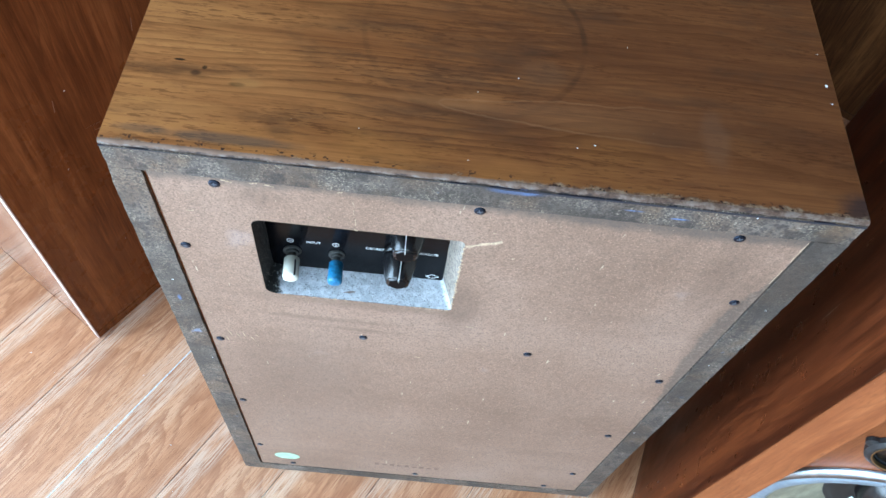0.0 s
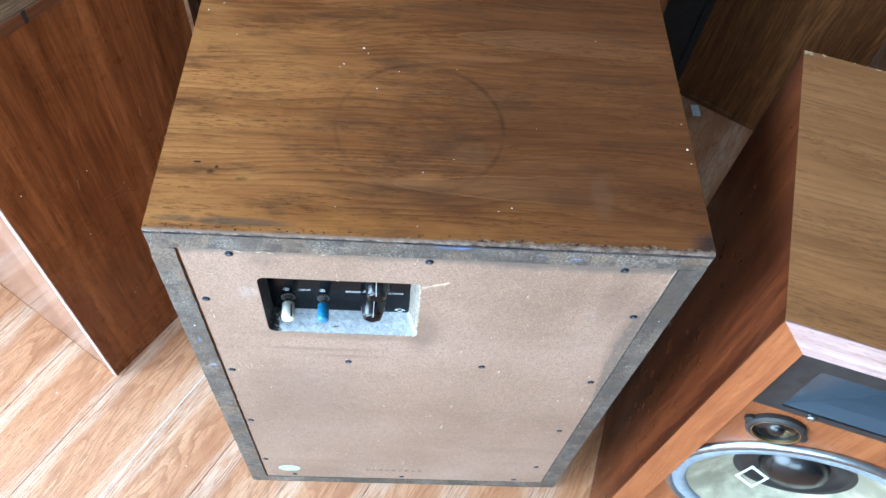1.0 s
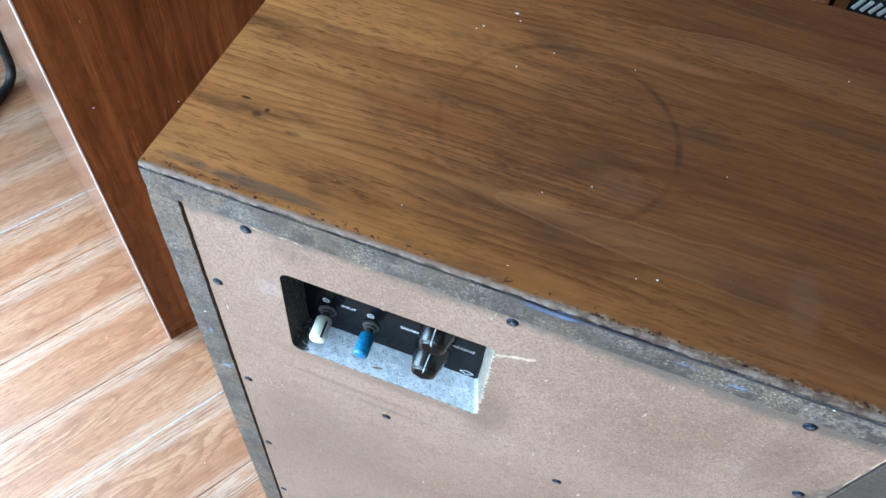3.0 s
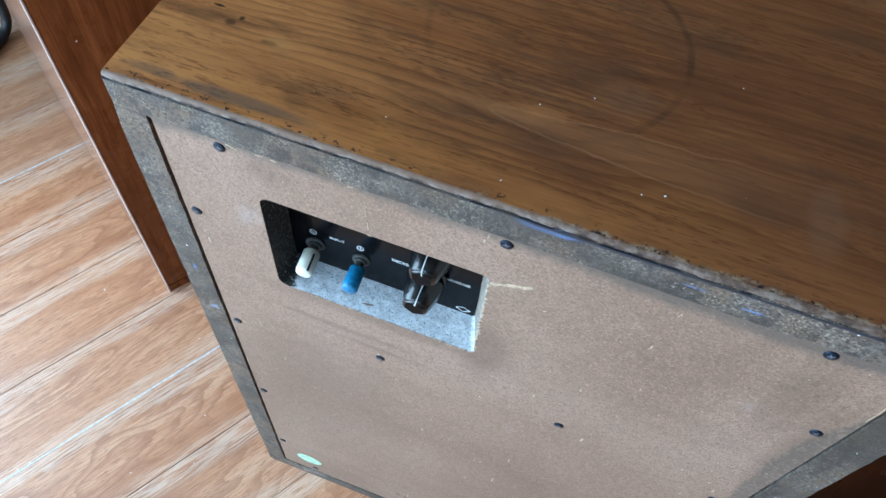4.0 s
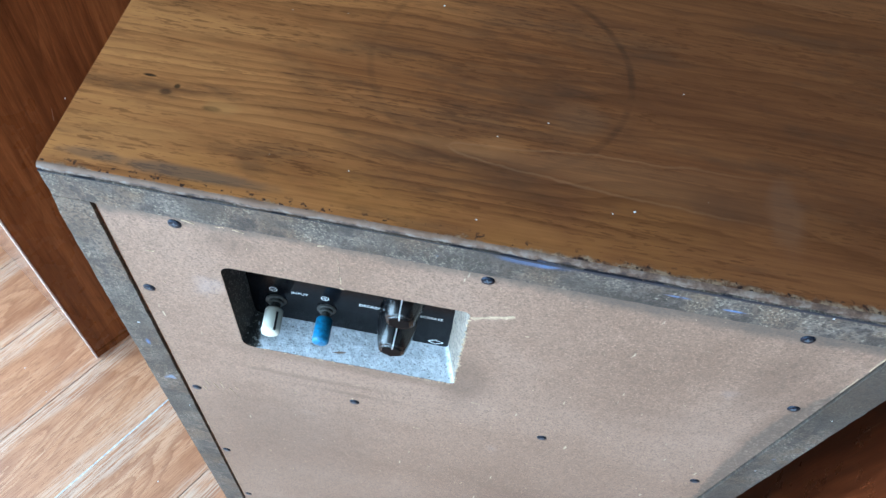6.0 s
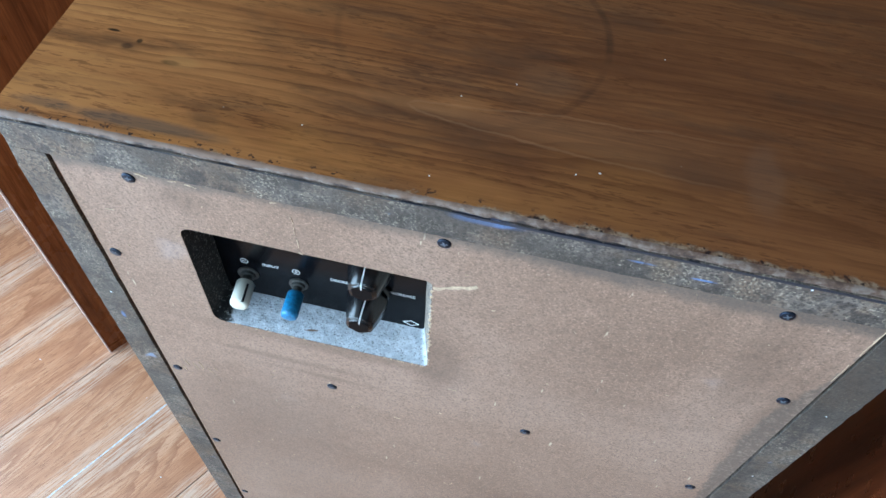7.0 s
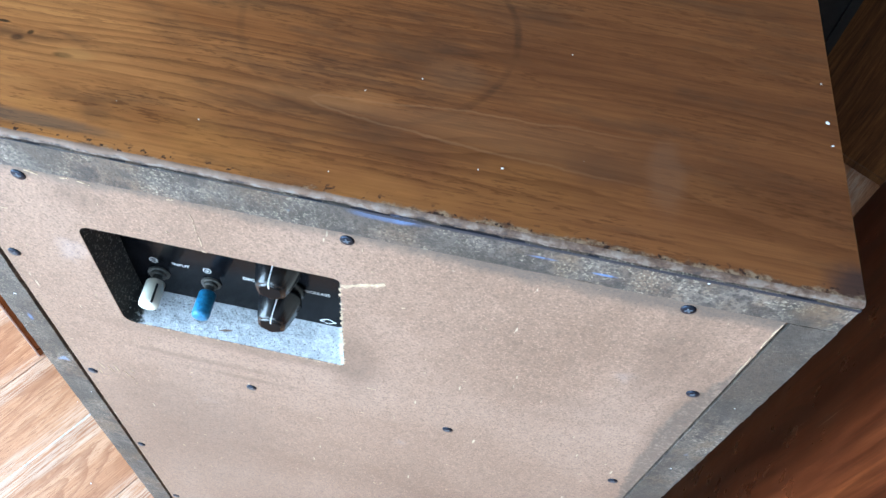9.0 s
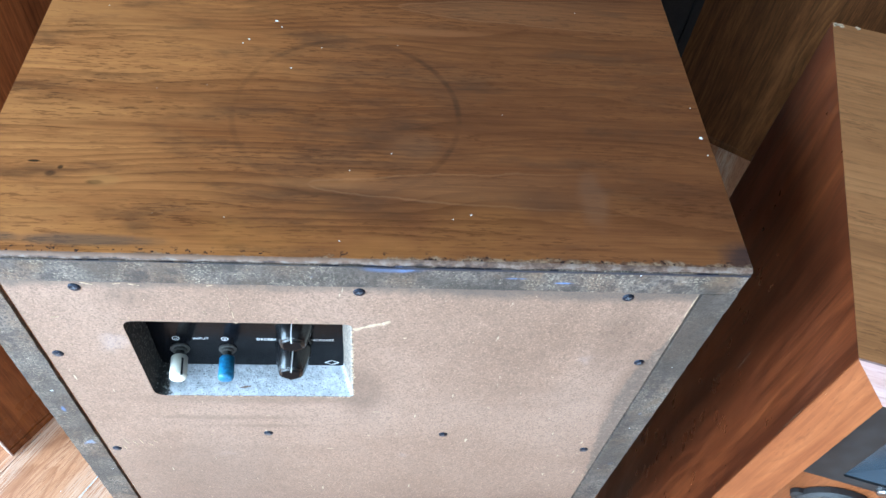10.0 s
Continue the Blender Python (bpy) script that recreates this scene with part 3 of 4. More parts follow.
def wall_with_opening(name, u0, u1, w0, w1, a0, a1, along):
    """A wall from u0 to u1 along one axis, w0 to w1 thick, with the opening a0 to a1 by z of the window."""
    lo, hi, z0, z1 = a0[0], a0[1], a1[0], a1[1]
    bits = [(u0, lo, -0.05, HIGH), (hi, u1, -0.05, HIGH), (lo, hi, -0.05, z0), (lo, hi, z1, HIGH)]
    bms = [box(*((p, q, w0, w1) if along == "x" else (w0, w1, p, q)), a, b) for p, q, a, b in bits]
    return tagged(part(name, join(*bms), WALL), "plain beige wall with a tall window opening", "wall", kind="structure")


wall_with_opening("wall_west", Y0, Y1, X0 - 0.1, X0, WEST_WIN[:2], WEST_WIN[2:], "y")
wall_with_opening("wall_south", X0 - 0.1, X1 + 0.1, Y0 - 0.1, Y0, SOUTH_WIN[:2], SOUTH_WIN[2:], "x")


def window(name, u0, u1, z0, z1, w, along):
    ob = thing(name, "white-framed window out of view", "window", kind="structure")
    third = (u1 - u0) / 3

    def bar(a, b, c, d, n):
        part(n, box(*((a, b, w - 0.025, w + 0.025) if along == "x" else (w - 0.025, w + 0.025, a, b)), c, d, 0.004, 1), FRAME_PAINT, ob)

    bar(u0, u1, z0, z0 + 0.05, "sill_rail")
    bar(u0, u1, z1 - 0.05, z1, "head_rail")
    for k in range(4):
        c = min(max(u0 + k * third, u0 + 0.025), u1 - 0.025)
        bar(c - 0.025, c + 0.025, z0 + 0.05, z1 - 0.05, "stile")


window("window_1", *WEST_WIN, X0 - 0.03, "y")
# unseen south window, added to go with the fill light
window("window_2", *SOUTH_WIN, Y0 - 0.03, "x")

# ---- the loudspeaker seen from behind ----
W, D, H = 0.62, 0.436, 0.92
T = 0.028


def cabinet_shell(ob, w, d, h, t, top, side, edge, depth0=0.0):
    """Mitred carcass: top, bottom and two sides, open to the front and the rear."""
    part("top_panel", prism([(0, h), (w, h), (w - t, h - t), (t, h - t)], depth0, d), top, ob)
    part("bottom_panel", prism([(0, 0), (w, 0), (w - t, t), (t, t)], depth0, d), edge, ob)
    part("side_panel", prism([(0, 0), (0, h), (t, h - t), (t, t)], depth0, d), side, ob)
    part("side_panel", prism([(w, 0), (w, h), (w - t, h - t), (w - t, t)], depth0, d), side, ob)


speaker = thing("loudspeaker", "walnut veneered loudspeaker cabinet with its brown hardboard back turned outward", "loudspeaker")
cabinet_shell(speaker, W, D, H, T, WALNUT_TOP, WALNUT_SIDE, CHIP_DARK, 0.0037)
# rear edges of the carcass boards, bare chipboard with a worn, uneven outline
TE = 0.034
EH = H - 0.0053


def uneven(points, y0, y1, amount):
    """A polygon with finely divided, slightly ragged sides, drawn out along y."""
    out = []
    for (a, b), (c, d) in zip(points, points[1:] + points[:1]):
        k = max(1, int(math.hypot(c - a, d - b) / 0.006))
        for q in range(k):
            p = Vector((a + (c - a) * q / k, 0, b + (d - b) * q / k))
            g = noise.noise_vector(p * 70) + 0.5 * noise.noise_vector(p * 230)
            f = amount if 0 < q else amount * 0.5
            out.append((p.x + f * g.x, p.z + f * g.z))
    bm = prism(out, y0, y1)
    return bm


for pts in ([(0.0005, EH), (W - 0.0005, EH), (W - 0.0005, H - TE + 0.0006), (0.0005, H - TE + 0.0006)], [(0, 0), (W, 0), (W - 0.03, 0.03), (0.027, 0.03)],
            [(-0.0030, 0.001), (-0.0040, 0.3), (-0.0034, 0.7), (-0.0018, H - TE - 0.02), (0.0, H - TE + 0.0002), (0.0265, H - TE + 0.0002), (0.0265, 0.03)], [(W, 0.001), (W, H - TE + 0.0002), (W - 0.0295, H - TE + 0.0002), (W - 0.0295, 0.03)]):
    part("rear_edge", uneven(pts, 0.0, 0.0042, 0.0008), CHIP_DARK, speaker, "bare chipboard edge stained dark grey")


def worn_lip():
    """The rounded, chipped arris where the veneered top meets the rear edge."""
    bm = bmesh.new()
    rows = []
    n = 220
    for i in range(n + 1):
        x = W * i / n
        c = noise.noise(Vector((x * 38, 0, 3))) + 0.6 * noise.noise(Vector((x * 150, 0, 7)))
        r = 0.0032 + 0.0012 * c
        row = []
        for k in range(6):
            a = radians(90 * k / 5)
            row.append(bm.verts.new((x, 0.0036 - r * math.sin(a) + 0.0002, H - 0.0041 + (0.0040 + 0.0003 * c) * math.cos(a))))
        rows.append(row)
    for a, b in zip(rows, rows[1:]):
        for k in range(5):
            bm.faces.new((a[k], b[k], b[k + 1], a[k + 1]))
    return bm


part("veneer_lip", worn_lip(), WORN_ARRIS, speaker, "chipped pale arris of the veneer", True)
# inky strip laid on as the shade beneath the lifted veneer
seam = [(0.0, EH - 0.0002)] + [(W * k / 60, EH - 0.0002) for k in range(1, 61)]
seam += [(W * k / 60, EH - (0.0009 if k < 31 else 0.0024) - 0.0007 * noise.noise(Vector((k * 0.37, 0, 5)))) for k in range(60, -1, -1)]
part("seam_shade", prism(seam, -0.0003, 0.001), plain("inky_shade", (0.02, 0.021, 0.032), 0.5), speaker, "dark strip painted as the shade under the lifted veneer")
part("front_baffle", box(T, W - T, D - 0.03, D - 0.012, T, H - T), BLACK_MATT, speaker)

# back board with the recess cut through it
RX0, RX1, RZ0, RZ1 = 0.107, 0.300, 0.6892, 0.8272
PX0, PX1, PZ0, PZ1 = 0.0298, W - 0.0315, 0.0315, H - TE - 0.001


def rounded(x0, x1, z0, z1, radii, n=5):
    """Corner points anticlockwise from the low left; a radius for each corner."""
    pts = []
    for (cx, cz, r, a0) in ((x0 + radii[0], z0 + radii[0], radii[0], 180), (x1 - radii[1], z0 + radii[1], radii[1], 270), (x1 - radii[2], z1 - radii[2], radii[2], 0), (x0 + radii[3], z1 - radii[3], radii[3], 90)):
        for k in range(n + 1):
            a = radians(a0 + 90 * k / n)
            pts.append((cx + r * math.cos(a), cz + r * math.sin(a)))
    return pts


def board_with_hole(outer, hole, y0, y1):
    """A board (x0, x1, z0, z1) with a hole whose loop has four equal runs of points from the low left corner."""
    bm = bmesh.new()
    n = len(hole) // 4
    corners = [(outer[0], outer[2]), (outer[1], outer[2]), (outer[1], outer[3]), (outer[0], outer[3])]
    for y in (y0, y1):
        hv = [bm.verts.new((x, y, z)) for x, z in hole]
        cv = [bm.verts.new((x, y, z)) for x, z in corners]
        for c in range(4):
            run = hv[c * n:(c + 1) * n]
            for a, b in zip(run, run[1:]):
                bm.faces.new((cv[c], a, b))
            bm.faces.new((cv[c], run[-1], hv[((c + 1) * n) % len(hv)], cv[(c + 1) % 4]))
        if y == y0:
            first = (hv, cv)
    for a, b in ((first[0], hv), (first[1], cv)):
        for k in range(len(a)):
            q = (k + 1) % len(a)
            bm.faces.new((a[k], a[q], b[q], b[k]))
    bmesh.ops.recalc_face_normals(bm, faces=bm.faces[:])
    return bm


hole = rounded(RX0, RX1, RZ0, RZ1, (0.010, 0.004, 0.006, 0.010))
back = part("back_panel", board_with_hole((PX0, PX1, PZ0, PZ1), hole, 0.0012, 0.018), HARDBOARD, speaker, "brown hardboard back panel, scratched and stained")
# black backing whose colour gives the shade in the gap round the panel
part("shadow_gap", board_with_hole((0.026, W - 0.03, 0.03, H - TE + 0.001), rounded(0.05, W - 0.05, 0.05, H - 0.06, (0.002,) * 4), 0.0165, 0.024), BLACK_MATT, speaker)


def tube(a, b, y0, y1):
    """The wall of a hole: loop a at y0 drawn to loop b at y1."""
    bm = bmesh.new()
    va = [bm.verts.new((x, y0, z)) for x, z in a]
    vb = [bm.verts.new((x, y1, z)) for x, z in b]
    for k in range(len(a)):
        q = (k + 1) % len(a)
        bm.faces.new((va[k], va[q], vb[q], vb[k]))
    bmesh.ops.subdivide_edges(bm, edges=[e for e in bm.edges if e.calc_length() > 0.01], cuts=6, use_grid_fill=True)
    for v in bm.verts:
        v.co += 0.0005 * noise.noise_vector(v.co * 210)
    bmesh.ops.recalc_face_normals(bm, faces=bm.faces[:])
    bmesh.ops.reverse_faces(bm, faces=bm.faces[:])
    return bm


PLATE_Y = 0.036
inner = rounded(RX0 + 0.001, RX1 - 0.011, RZ0 + 0.0005, RZ1, (0.008, 0.004, 0.006, 0.008))
recess = part("recess_wall", tube(rounded(RX0 + 0.0002, RX1 - 0.0002, RZ0 + 0.0002, RZ1 - 0.0002, (0.010, 0.004, 0.006, 0.010)), inner, 0.0016, PLATE_Y), FUZZ_DARK, speaker, "dusty rough-cut wall of the recess")
plate = part("terminal_plate", box(RX0 - 0.02, RX1 + 0.02, PLATE_Y, PLATE_Y + 0.003, RZ0 - 0.02, RZ1 + 0.02), BLACK_PLATE, speaker, "glossy black terminal plate with white lettering")
FACE = PLATE_Y - 0.0003


def on_plate(x, z):
    return pose(x, FACE, z, 90, 0, 0)


words("INPUT", 0.0053, on_plate(0.1535, 0.741), PRINT, plate)
words("DECREASE", 0.0053, on_plate(0.2185, 0.741), PRINT, plate)
words("INCREASE", 0.0053, on_plate(0.2685, 0.741), PRINT, plate)
words("MADE IN JAPAN", 0.0046, on_plate(0.1535, 0.7785), PRINT, plate)
for x0, x1 in ((0.122, 0.137), (0.139, 0.163), (0.165, 0.183)):
    part("print_bar", box(x0, x1, FACE - 0.0001, FACE + 0.0001, 0.7878, 0.7905), PRINT, plate)


def ring_sign(x, z, plus):
    m = on_plate(x, z)
    bms = [lathe([(0.0029, -0.0001), (0.0029, 0.0001), (0.0035, 0.0001), (0.0035, -0.0001), (0.0029, -0.0001)], 24, m)]
    bms.append(box(x - 0.0018, x + 0.0018, FACE - 0.0001, FACE, z - 0.0003, z + 0.0003))
    if plus:
        bms.append(box(x - 0.0003, x + 0.0003, FACE - 0.0001, FACE, z - 0.0018, z + 0.0018))
    part("polarity_mark", join(*bms), PRINT, plate)


ring_sign(0.130, 0.741, False)
ring_sign(0.176, 0.741, True)
# diamond-shaped mark, outline only
for a, b in (((0.270, 0.697), (0.277, 0.701)), ((0.277, 0.701), (0.284, 0.697)), ((0.284, 0.697), (0.277, 0.693)), ((0.277, 0.693), (0.270, 0.697))):
    d = (Vector(b) - Vector(a)).normalized() * 0.0004
    q = Vector((-d.y, d.x))
    pts = [Vector(a) - q, Vector(b) - q, Vector(b) + q, Vector(a) + q]
    part("print_line", prism([tuple(p) for p in pts], FACE - 0.0002, FACE), PRINT, plate)


def post(x, z, material, label, tilt=0, slot=False, g=1.2):
    """A slotted screw-down binding post on a washer and a threaded stem."""
    m = pose(x, PLATE_Y, z, 90, 0, tilt) @ Matrix.Diagonal((g, g, 1, 1))
    ob = part("binding_post", lathe([(0, 0.0105), (0.006, 0.0105), (0.0066, 0.0115), (0.0068, 0.031), (0.0062, 0.0335), (0.0045, 0.0345), (0, 0.0347)], 28, m), material, speaker, label, True)
    part("stem", lathe([(0.0, 0), (0.0078, 0.0), (0.0078, 0.0018), (0.0056, 0.0022), (0.0056, 0.0045), (0.0036, 0.005), (0.0036, 0.0108), (0, 0.0108)], 24, m), WASHER, ob)
    if slot:
        s = box(-0.0008, 0.0008, -0.0070, -0.0058, 0.0155, 0.0335)
        s.transform(m @ pose(0, 0, 0, 0, 0, 28))
        part("slot", s, BLACK_MATT, ob)
        s = box(-0.0008, 0.0008, -0.0070, -0.0058, 0.0155, 0.0335)
        s.transform(m @ pose(0, 0, 0, 0, 0, 148))
        part("slot", s, BLACK_MATT, ob)
    return ob


post(0.131, 0.7225, WHITE_POST, "ivory plastic binding post with slots", 6, True)
post(0.1765, 0.7225, BLUE_POST, "worn blue plastic binding post", 4, False, 1.1)


def knob(x, z, turn):
    """A black six-sided tapered knob on a skirt, with a white line along one ridge and over its face."""
    m = pose(x, PLATE_Y, z, 90, 0, 0) @ pose(0, 0, 0, 0, 0, turn)
    skirt = lathe([(0, 0.001), (0.0175, 0.001), (0.0178, 0.003), (0.0165, 0.0065), (0.013, 0.0085), (0, 0.0088)], 40, m)
    profile = ((0.0150, 0.006), (0.0198, 0.0085), (0.0191, 0.0140), (0.0168, 0.0240), (0.0138, 0.0335), (0.0118, 0.0380))
    grip = bmesh.new()
    loops = []
    for r, h in profile:
        loops.append([grip.verts.new((r * math.cos(radians(94 + k * 60)), r * math.sin(radians(94 + k * 60)), h)) for k in range(6)])
    for a, b in zip(loops, loops[1:]):
        for k in range(6):
            grip.faces.new((a[k], a[(k + 1) % 6], b[(k + 1) % 6], b[k]))
    grip.faces.new(loops[-1])
    grip.faces.new(loops[0][::-1])
    bmesh.ops.bevel(grip, geom=grip.edges[:], offset=0.0013, segments=3, affect="EDGES")
    grip.transform(m)
    ob = part("control_knob", join(skirt, grip), BLACK_GLOSS, speaker, "glossy black faceted knob with a white line", True)
    line = bmesh.new()
    runs = [[line.verts.new((x_, r * 0.963 + 0.0003, h)) for x_ in (-0.0005, 0.0005)] for r, h in profile[1:-1]]
    runs.append([line.verts.new((x_, 0.0113, 0.0374)) for x_ in (-0.0005, 0.0006)])
    runs.append([line.verts.new((x_, 0.0098, 0.0386)) for x_ in (-0.0005, 0.0007)])
    runs.append([line.verts.new((x_, 0.0055, 0.0387)) for x_ in (-0.0005, 0.0007)])
    for a, b in zip(runs, runs[1:]):
        line.faces.new((a[0], a[1], b[1], b[0]))
    bmesh.ops.solidify(line, geom=line.faces[:], thickness=-0.0003)
    line.transform(m)
    part("pointer_line", line, PRINT, ob)
    # added matt cover that keeps the floor's reflection off the end face
    cap = prism([(0.0092 * math.cos(radians(94 + k * 60)), 0.0092 * math.sin(radians(94 + k * 60))) for k in range(6)], 0.0376, 0.0384, 2)
    cap.transform(m)
    part("knob_cap", cap, KNOB_CAP, ob)
    return ob


knob(0.242, 0.741, -6)
knob(0.247, 0.795, 2)

# screws round the back board
SCREWS = [(0.084, 0.877), (0.306, 0.878), (0.529, 0.878), (0.040, 0.771), (0.571, 0.768), (0.208, 0.601), (0.398, 0.599), (0.039, 0.559),
          (0.567, 0.558), (0.038, 0.351), (0.564, 0.343), (0.038, 0.140), (0.561, 0.135), (0.085, 0.046), (0.30, 0.046), (0.53, 0.046)]
head = screw_mesh()
slot_a, slot_b = box(-0.0025, 0.0025, -0.0011, -0.0009, -0.0005, 0.0005), box(-0.0005, 0.0005, -0.0011, -0.0009, -0.0025, 0.0025)
cross = part("screw_cross", join(slot_a, slot_b), plain("dusty_slot", (0.10, 0.12, 0.15), 0.6))
first = part("screw", head, SCREW, speaker, "", True)
cross.parent = first
first.location = (SCREWS[0][0], 0.0008, SCREWS[0][1])
for x, z in SCREWS[1:]:
    s = first.copy()
    scene.collection.objects.link(s)
    s.location = (x, 0.0008, z)
    s.rotation_euler = (0, random.uniform(0, 1.5), 0)
    c = cross.copy()
    scene.collection.objects.link(c)
    c.parent = s

part("sticker", lathe([(0, 0), (0.021, 0.0), (0.0212, 0.0004), (0, 0.0005)], 40, pose(0.078, 0.0012, 0.087, 90) @ Matrix.Diagonal((1, 0.8, 1, 1))), GREEN, speaker, "faded pale green oval sticker")
for k in range(9):
    x = 0.228 + k * 0.0128
    part("stamp_bar", box(x, x + 0.0075, 0.0009, 0.0013, 0.083, 0.094 - 0.004 * (k % 2)), INK, speaker)


def scratch(pts, width, y=0.0012):
    """A torn line of pale fibres on the back board."""
    bms = []
    for (x0, z0), (x1, z1) in zip(pts, pts[1:]):
        d = Vector((x1 - x0, z1 - z0))
        q = Vector((-d.y, d.x)).normalized()
        left_, right_ = [], []
        for k in range(4):
            c = Vector((x0, z0)) + d * k / 3 + q * width * random.uniform(-0.25, 0.25)
            a = q * width * random.uniform(0.12, 0.6)
            left_.append(tuple(c + a))
            right_.append(tuple(c - a))
        bms.append(prism(right_ + left_[::-1], y - 0.0004, y + 0.0004))
    part("scratch", join(*bms), PALE_FIBRE, speaker)


def tuft(x, z, a, size):
    """A little clump of torn fibres standing off the cut edge of the board."""
    bm = bmesh.new()
    bmesh.ops.create_icosphere(bm, subdivisions=1, radius=size, matrix=pose(x, 0.0012, z, 0, random.uniform(0, 180), 0) @ Matrix.Diagonal((1.5, 0.7, 0.7, 1)))
    for v in bm.verts:
        v.co += 0.4 * size * noise.noise_vector(v.co * 900 + Vector((a, 0, 0)))
    return bm


tufts = [tuft(RX1 + random.gauss(0, 0.0006), random.uniform(RZ0 + 0.004, RZ1 - 0.01), k, random.uniform(0.0005, 0.0013)) for k in range(46)]
tufts += [tuft(random.uniform(RX0 + 0.012, RX1 - 0.004), RZ0 + random.gauss(0, 0.0004), k, random.uniform(0.0004, 0.0010)) for k in range(46)]
part("torn_fibres", join(*tufts), PALE_FIBRE, speaker, "pale torn fibres round the cut edge")
for x, z, dx, dz in ((0.090, 0.8835, 0.009, -0.0025), (0.114, 0.8825, 0.006, 0.0012), (0.126, 0.883, 0.008, -0.002), (0.186, 0.8825, 0.005, 0.001),
                     (0.052, 0.583, 0.003, -0.012), (0.060, 0.579, 0.004, -0.011), (0.068, 0.585, 0.002, -0.014), (0.075, 0.574, 0.005, -0.010), (0.047, 0.567, 0.002, -0.009), (0.083, 0.58, 0.003, -0.006),
                     (0.052, 0.832, 0.007, 0.0005), (0.345, 0.806, 0.003, 0.001), (0.27, 0.56, 0.006, -0.001), (0.32, 0.655, 0.008, 0.0)):
    scratch([(x, z), (x + dx * 0.5, z + dz * 0.4), (x + dx, z + dz)], random.uniform(0.0010, 0.0016) if z > 0.88 else 0.0009)
scratch([(0.301, 0.819), (0.309, 0.8225), (0.316, 0.826), (0.325, 0.829), (0.332, 0.834)], 0.0040)
scratch([(0.199, 0.871), (0.2003, 0.864)], 0.0008)
scratch([(0.2002, 0.859), (0.1996, 0.854), (0.1999, 0.851)], 0.0006)
scratch([(0.2006, 0.845), (0.2013, 0.835)], 0.0010)
scratch([(0.200, 0.8285), (0.203, 0.8268)], 0.0012)
for _ in range(110):
    x, z = random.uniform(PX0 + 0.01, PX1 - 0.01), random.uniform(0.3, PZ1 - 0.005)
    if RX0 - 0.006 < x < RX1 + 0.006 and RZ0 - 0.006 < z < RZ1 + 0.006:
        continue
    a, l = random.gauss(2.2, 0.6), random.uniform(0.0008, 0.0032)
    scratch([(x, z), (x + l * math.cos(a), z + l * math.sin(a))], random.uniform(0.0003, 0.0007))



def fleck(parent, at, size, normal_axis, material, name="paint_fleck"):
    """A tiny ragged flake lying on a face."""
    n, size = random.randint(5, 7), size * 0.62
    pts = [(size * random.uniform(0.5, 1.0) * math.cos(2 * math.pi * k / n), size * random.uniform(0.35, 0.8) * math.sin(2 * math.pi * k / n)) for k in range(n)]
    bm = prism(pts, -0.0001, 0.0004, normal_axis)
    bm.transform(Matrix.Translation(at))
    part(name, bm, material, parent)


for x, y, r in ((0.216, 0.291, 0.0035), (0.222, 0.282, 0.0015), (0.193, 0.261, 0.002), (0.188, 0.255, 0.0013), (0.236, 0.222, 0.0017), (0.262, 0.253, 0.0012),
                (0.613, 0.150, 0.0035), (0.614, 0.128, 0.0022), (0.612, 0.19, 0.0014), (0.03, 0.36, 0.0015), (0.012, 0.345, 0.0025), (0.33, 0.116, 0.0012),
                (0.43, 0.17, 0.001), (0.52, 0.33, 0.0012), (0.29, 0.02, 0.001), (0.38, 0.045, 0.001), (0.395, 0.05, 0.0016)):
    fleck(speaker, (x, y, H), r, 2, PRINT)
for x, z, r in ((0.42, H - 0.006, 0.0018), (0.53, H - 0.009, 0.0022), (0.594, 0.37, 0.003), (0.604, 0.62, 0.002), (0.013, 0.70, 0.0025), (0.02, 0.5, 0.0015), (0.598, 0.5, 0.0015), (0.606, 0.76, 0.0014)):
    fleck(speaker, (x, 0.0, z), r, 1, PAPER)
scratch([(0.5880, 0.882), (0.5875, 0.872), (0.5870, 0.861), (0.5872, 0.85)], 0.0006, 0.0012)
scratch([(0.5868, 0.836), (0.5870, 0.825), (0.5868, 0.81)], 0.0004, 0.0012)

# ---- the loudspeaker whose front is turned outward ----
right = thing("loudspeaker", "walnut veneered loudspeaker with bare orange baffle, horn, tweeter and woofer", "loudspeaker", pose(0.679, -0.077, 0, 0, 0, -17.2))
cabinet_shell(right, W, D, H, T, WALNUT_TOP_B, RED_SIDE, CHIP_DARK, 0.0)
part("back_panel", box(T, W - T, D - 0.022, D - 0.004, T, H - T), HARDBOARD, right)
FW = 0.036     # the frame's width; it rises towards the baffle
for name, outer, inner_, mat in (
        ("frame_top", ((0, H), (W, H)), ((W - FW, H - FW), (FW, H - FW)), PINK_EDGE), ("frame_bottom", ((0, 0), (W, 0)), ((W - FW, FW), (FW, FW)), ORANGE_BAFFLE),
        ("frame_side", ((0, 0), (0, H)), ((FW, H - FW), (FW, FW)), ORANGE_BAFFLE), ("frame_side", ((W, 0), (W, H)), ((W - FW, H - FW), (W - FW, FW)), ORANGE_BAFFLE)):
    bm = prism([outer[0], outer[1], inner_[0], inner_[1]], -0.002, -0.0002)
    for v in bm.verts:
        if v.co.y < -0.001 and FW - 0.001 < v.co.x < W - FW + 0.001 and FW - 0.001 < v.co.z < H - FW + 0.001:
            v.co.y = -0.012
    part(name, bm, mat, right, "mitred frame edge of worn wood")
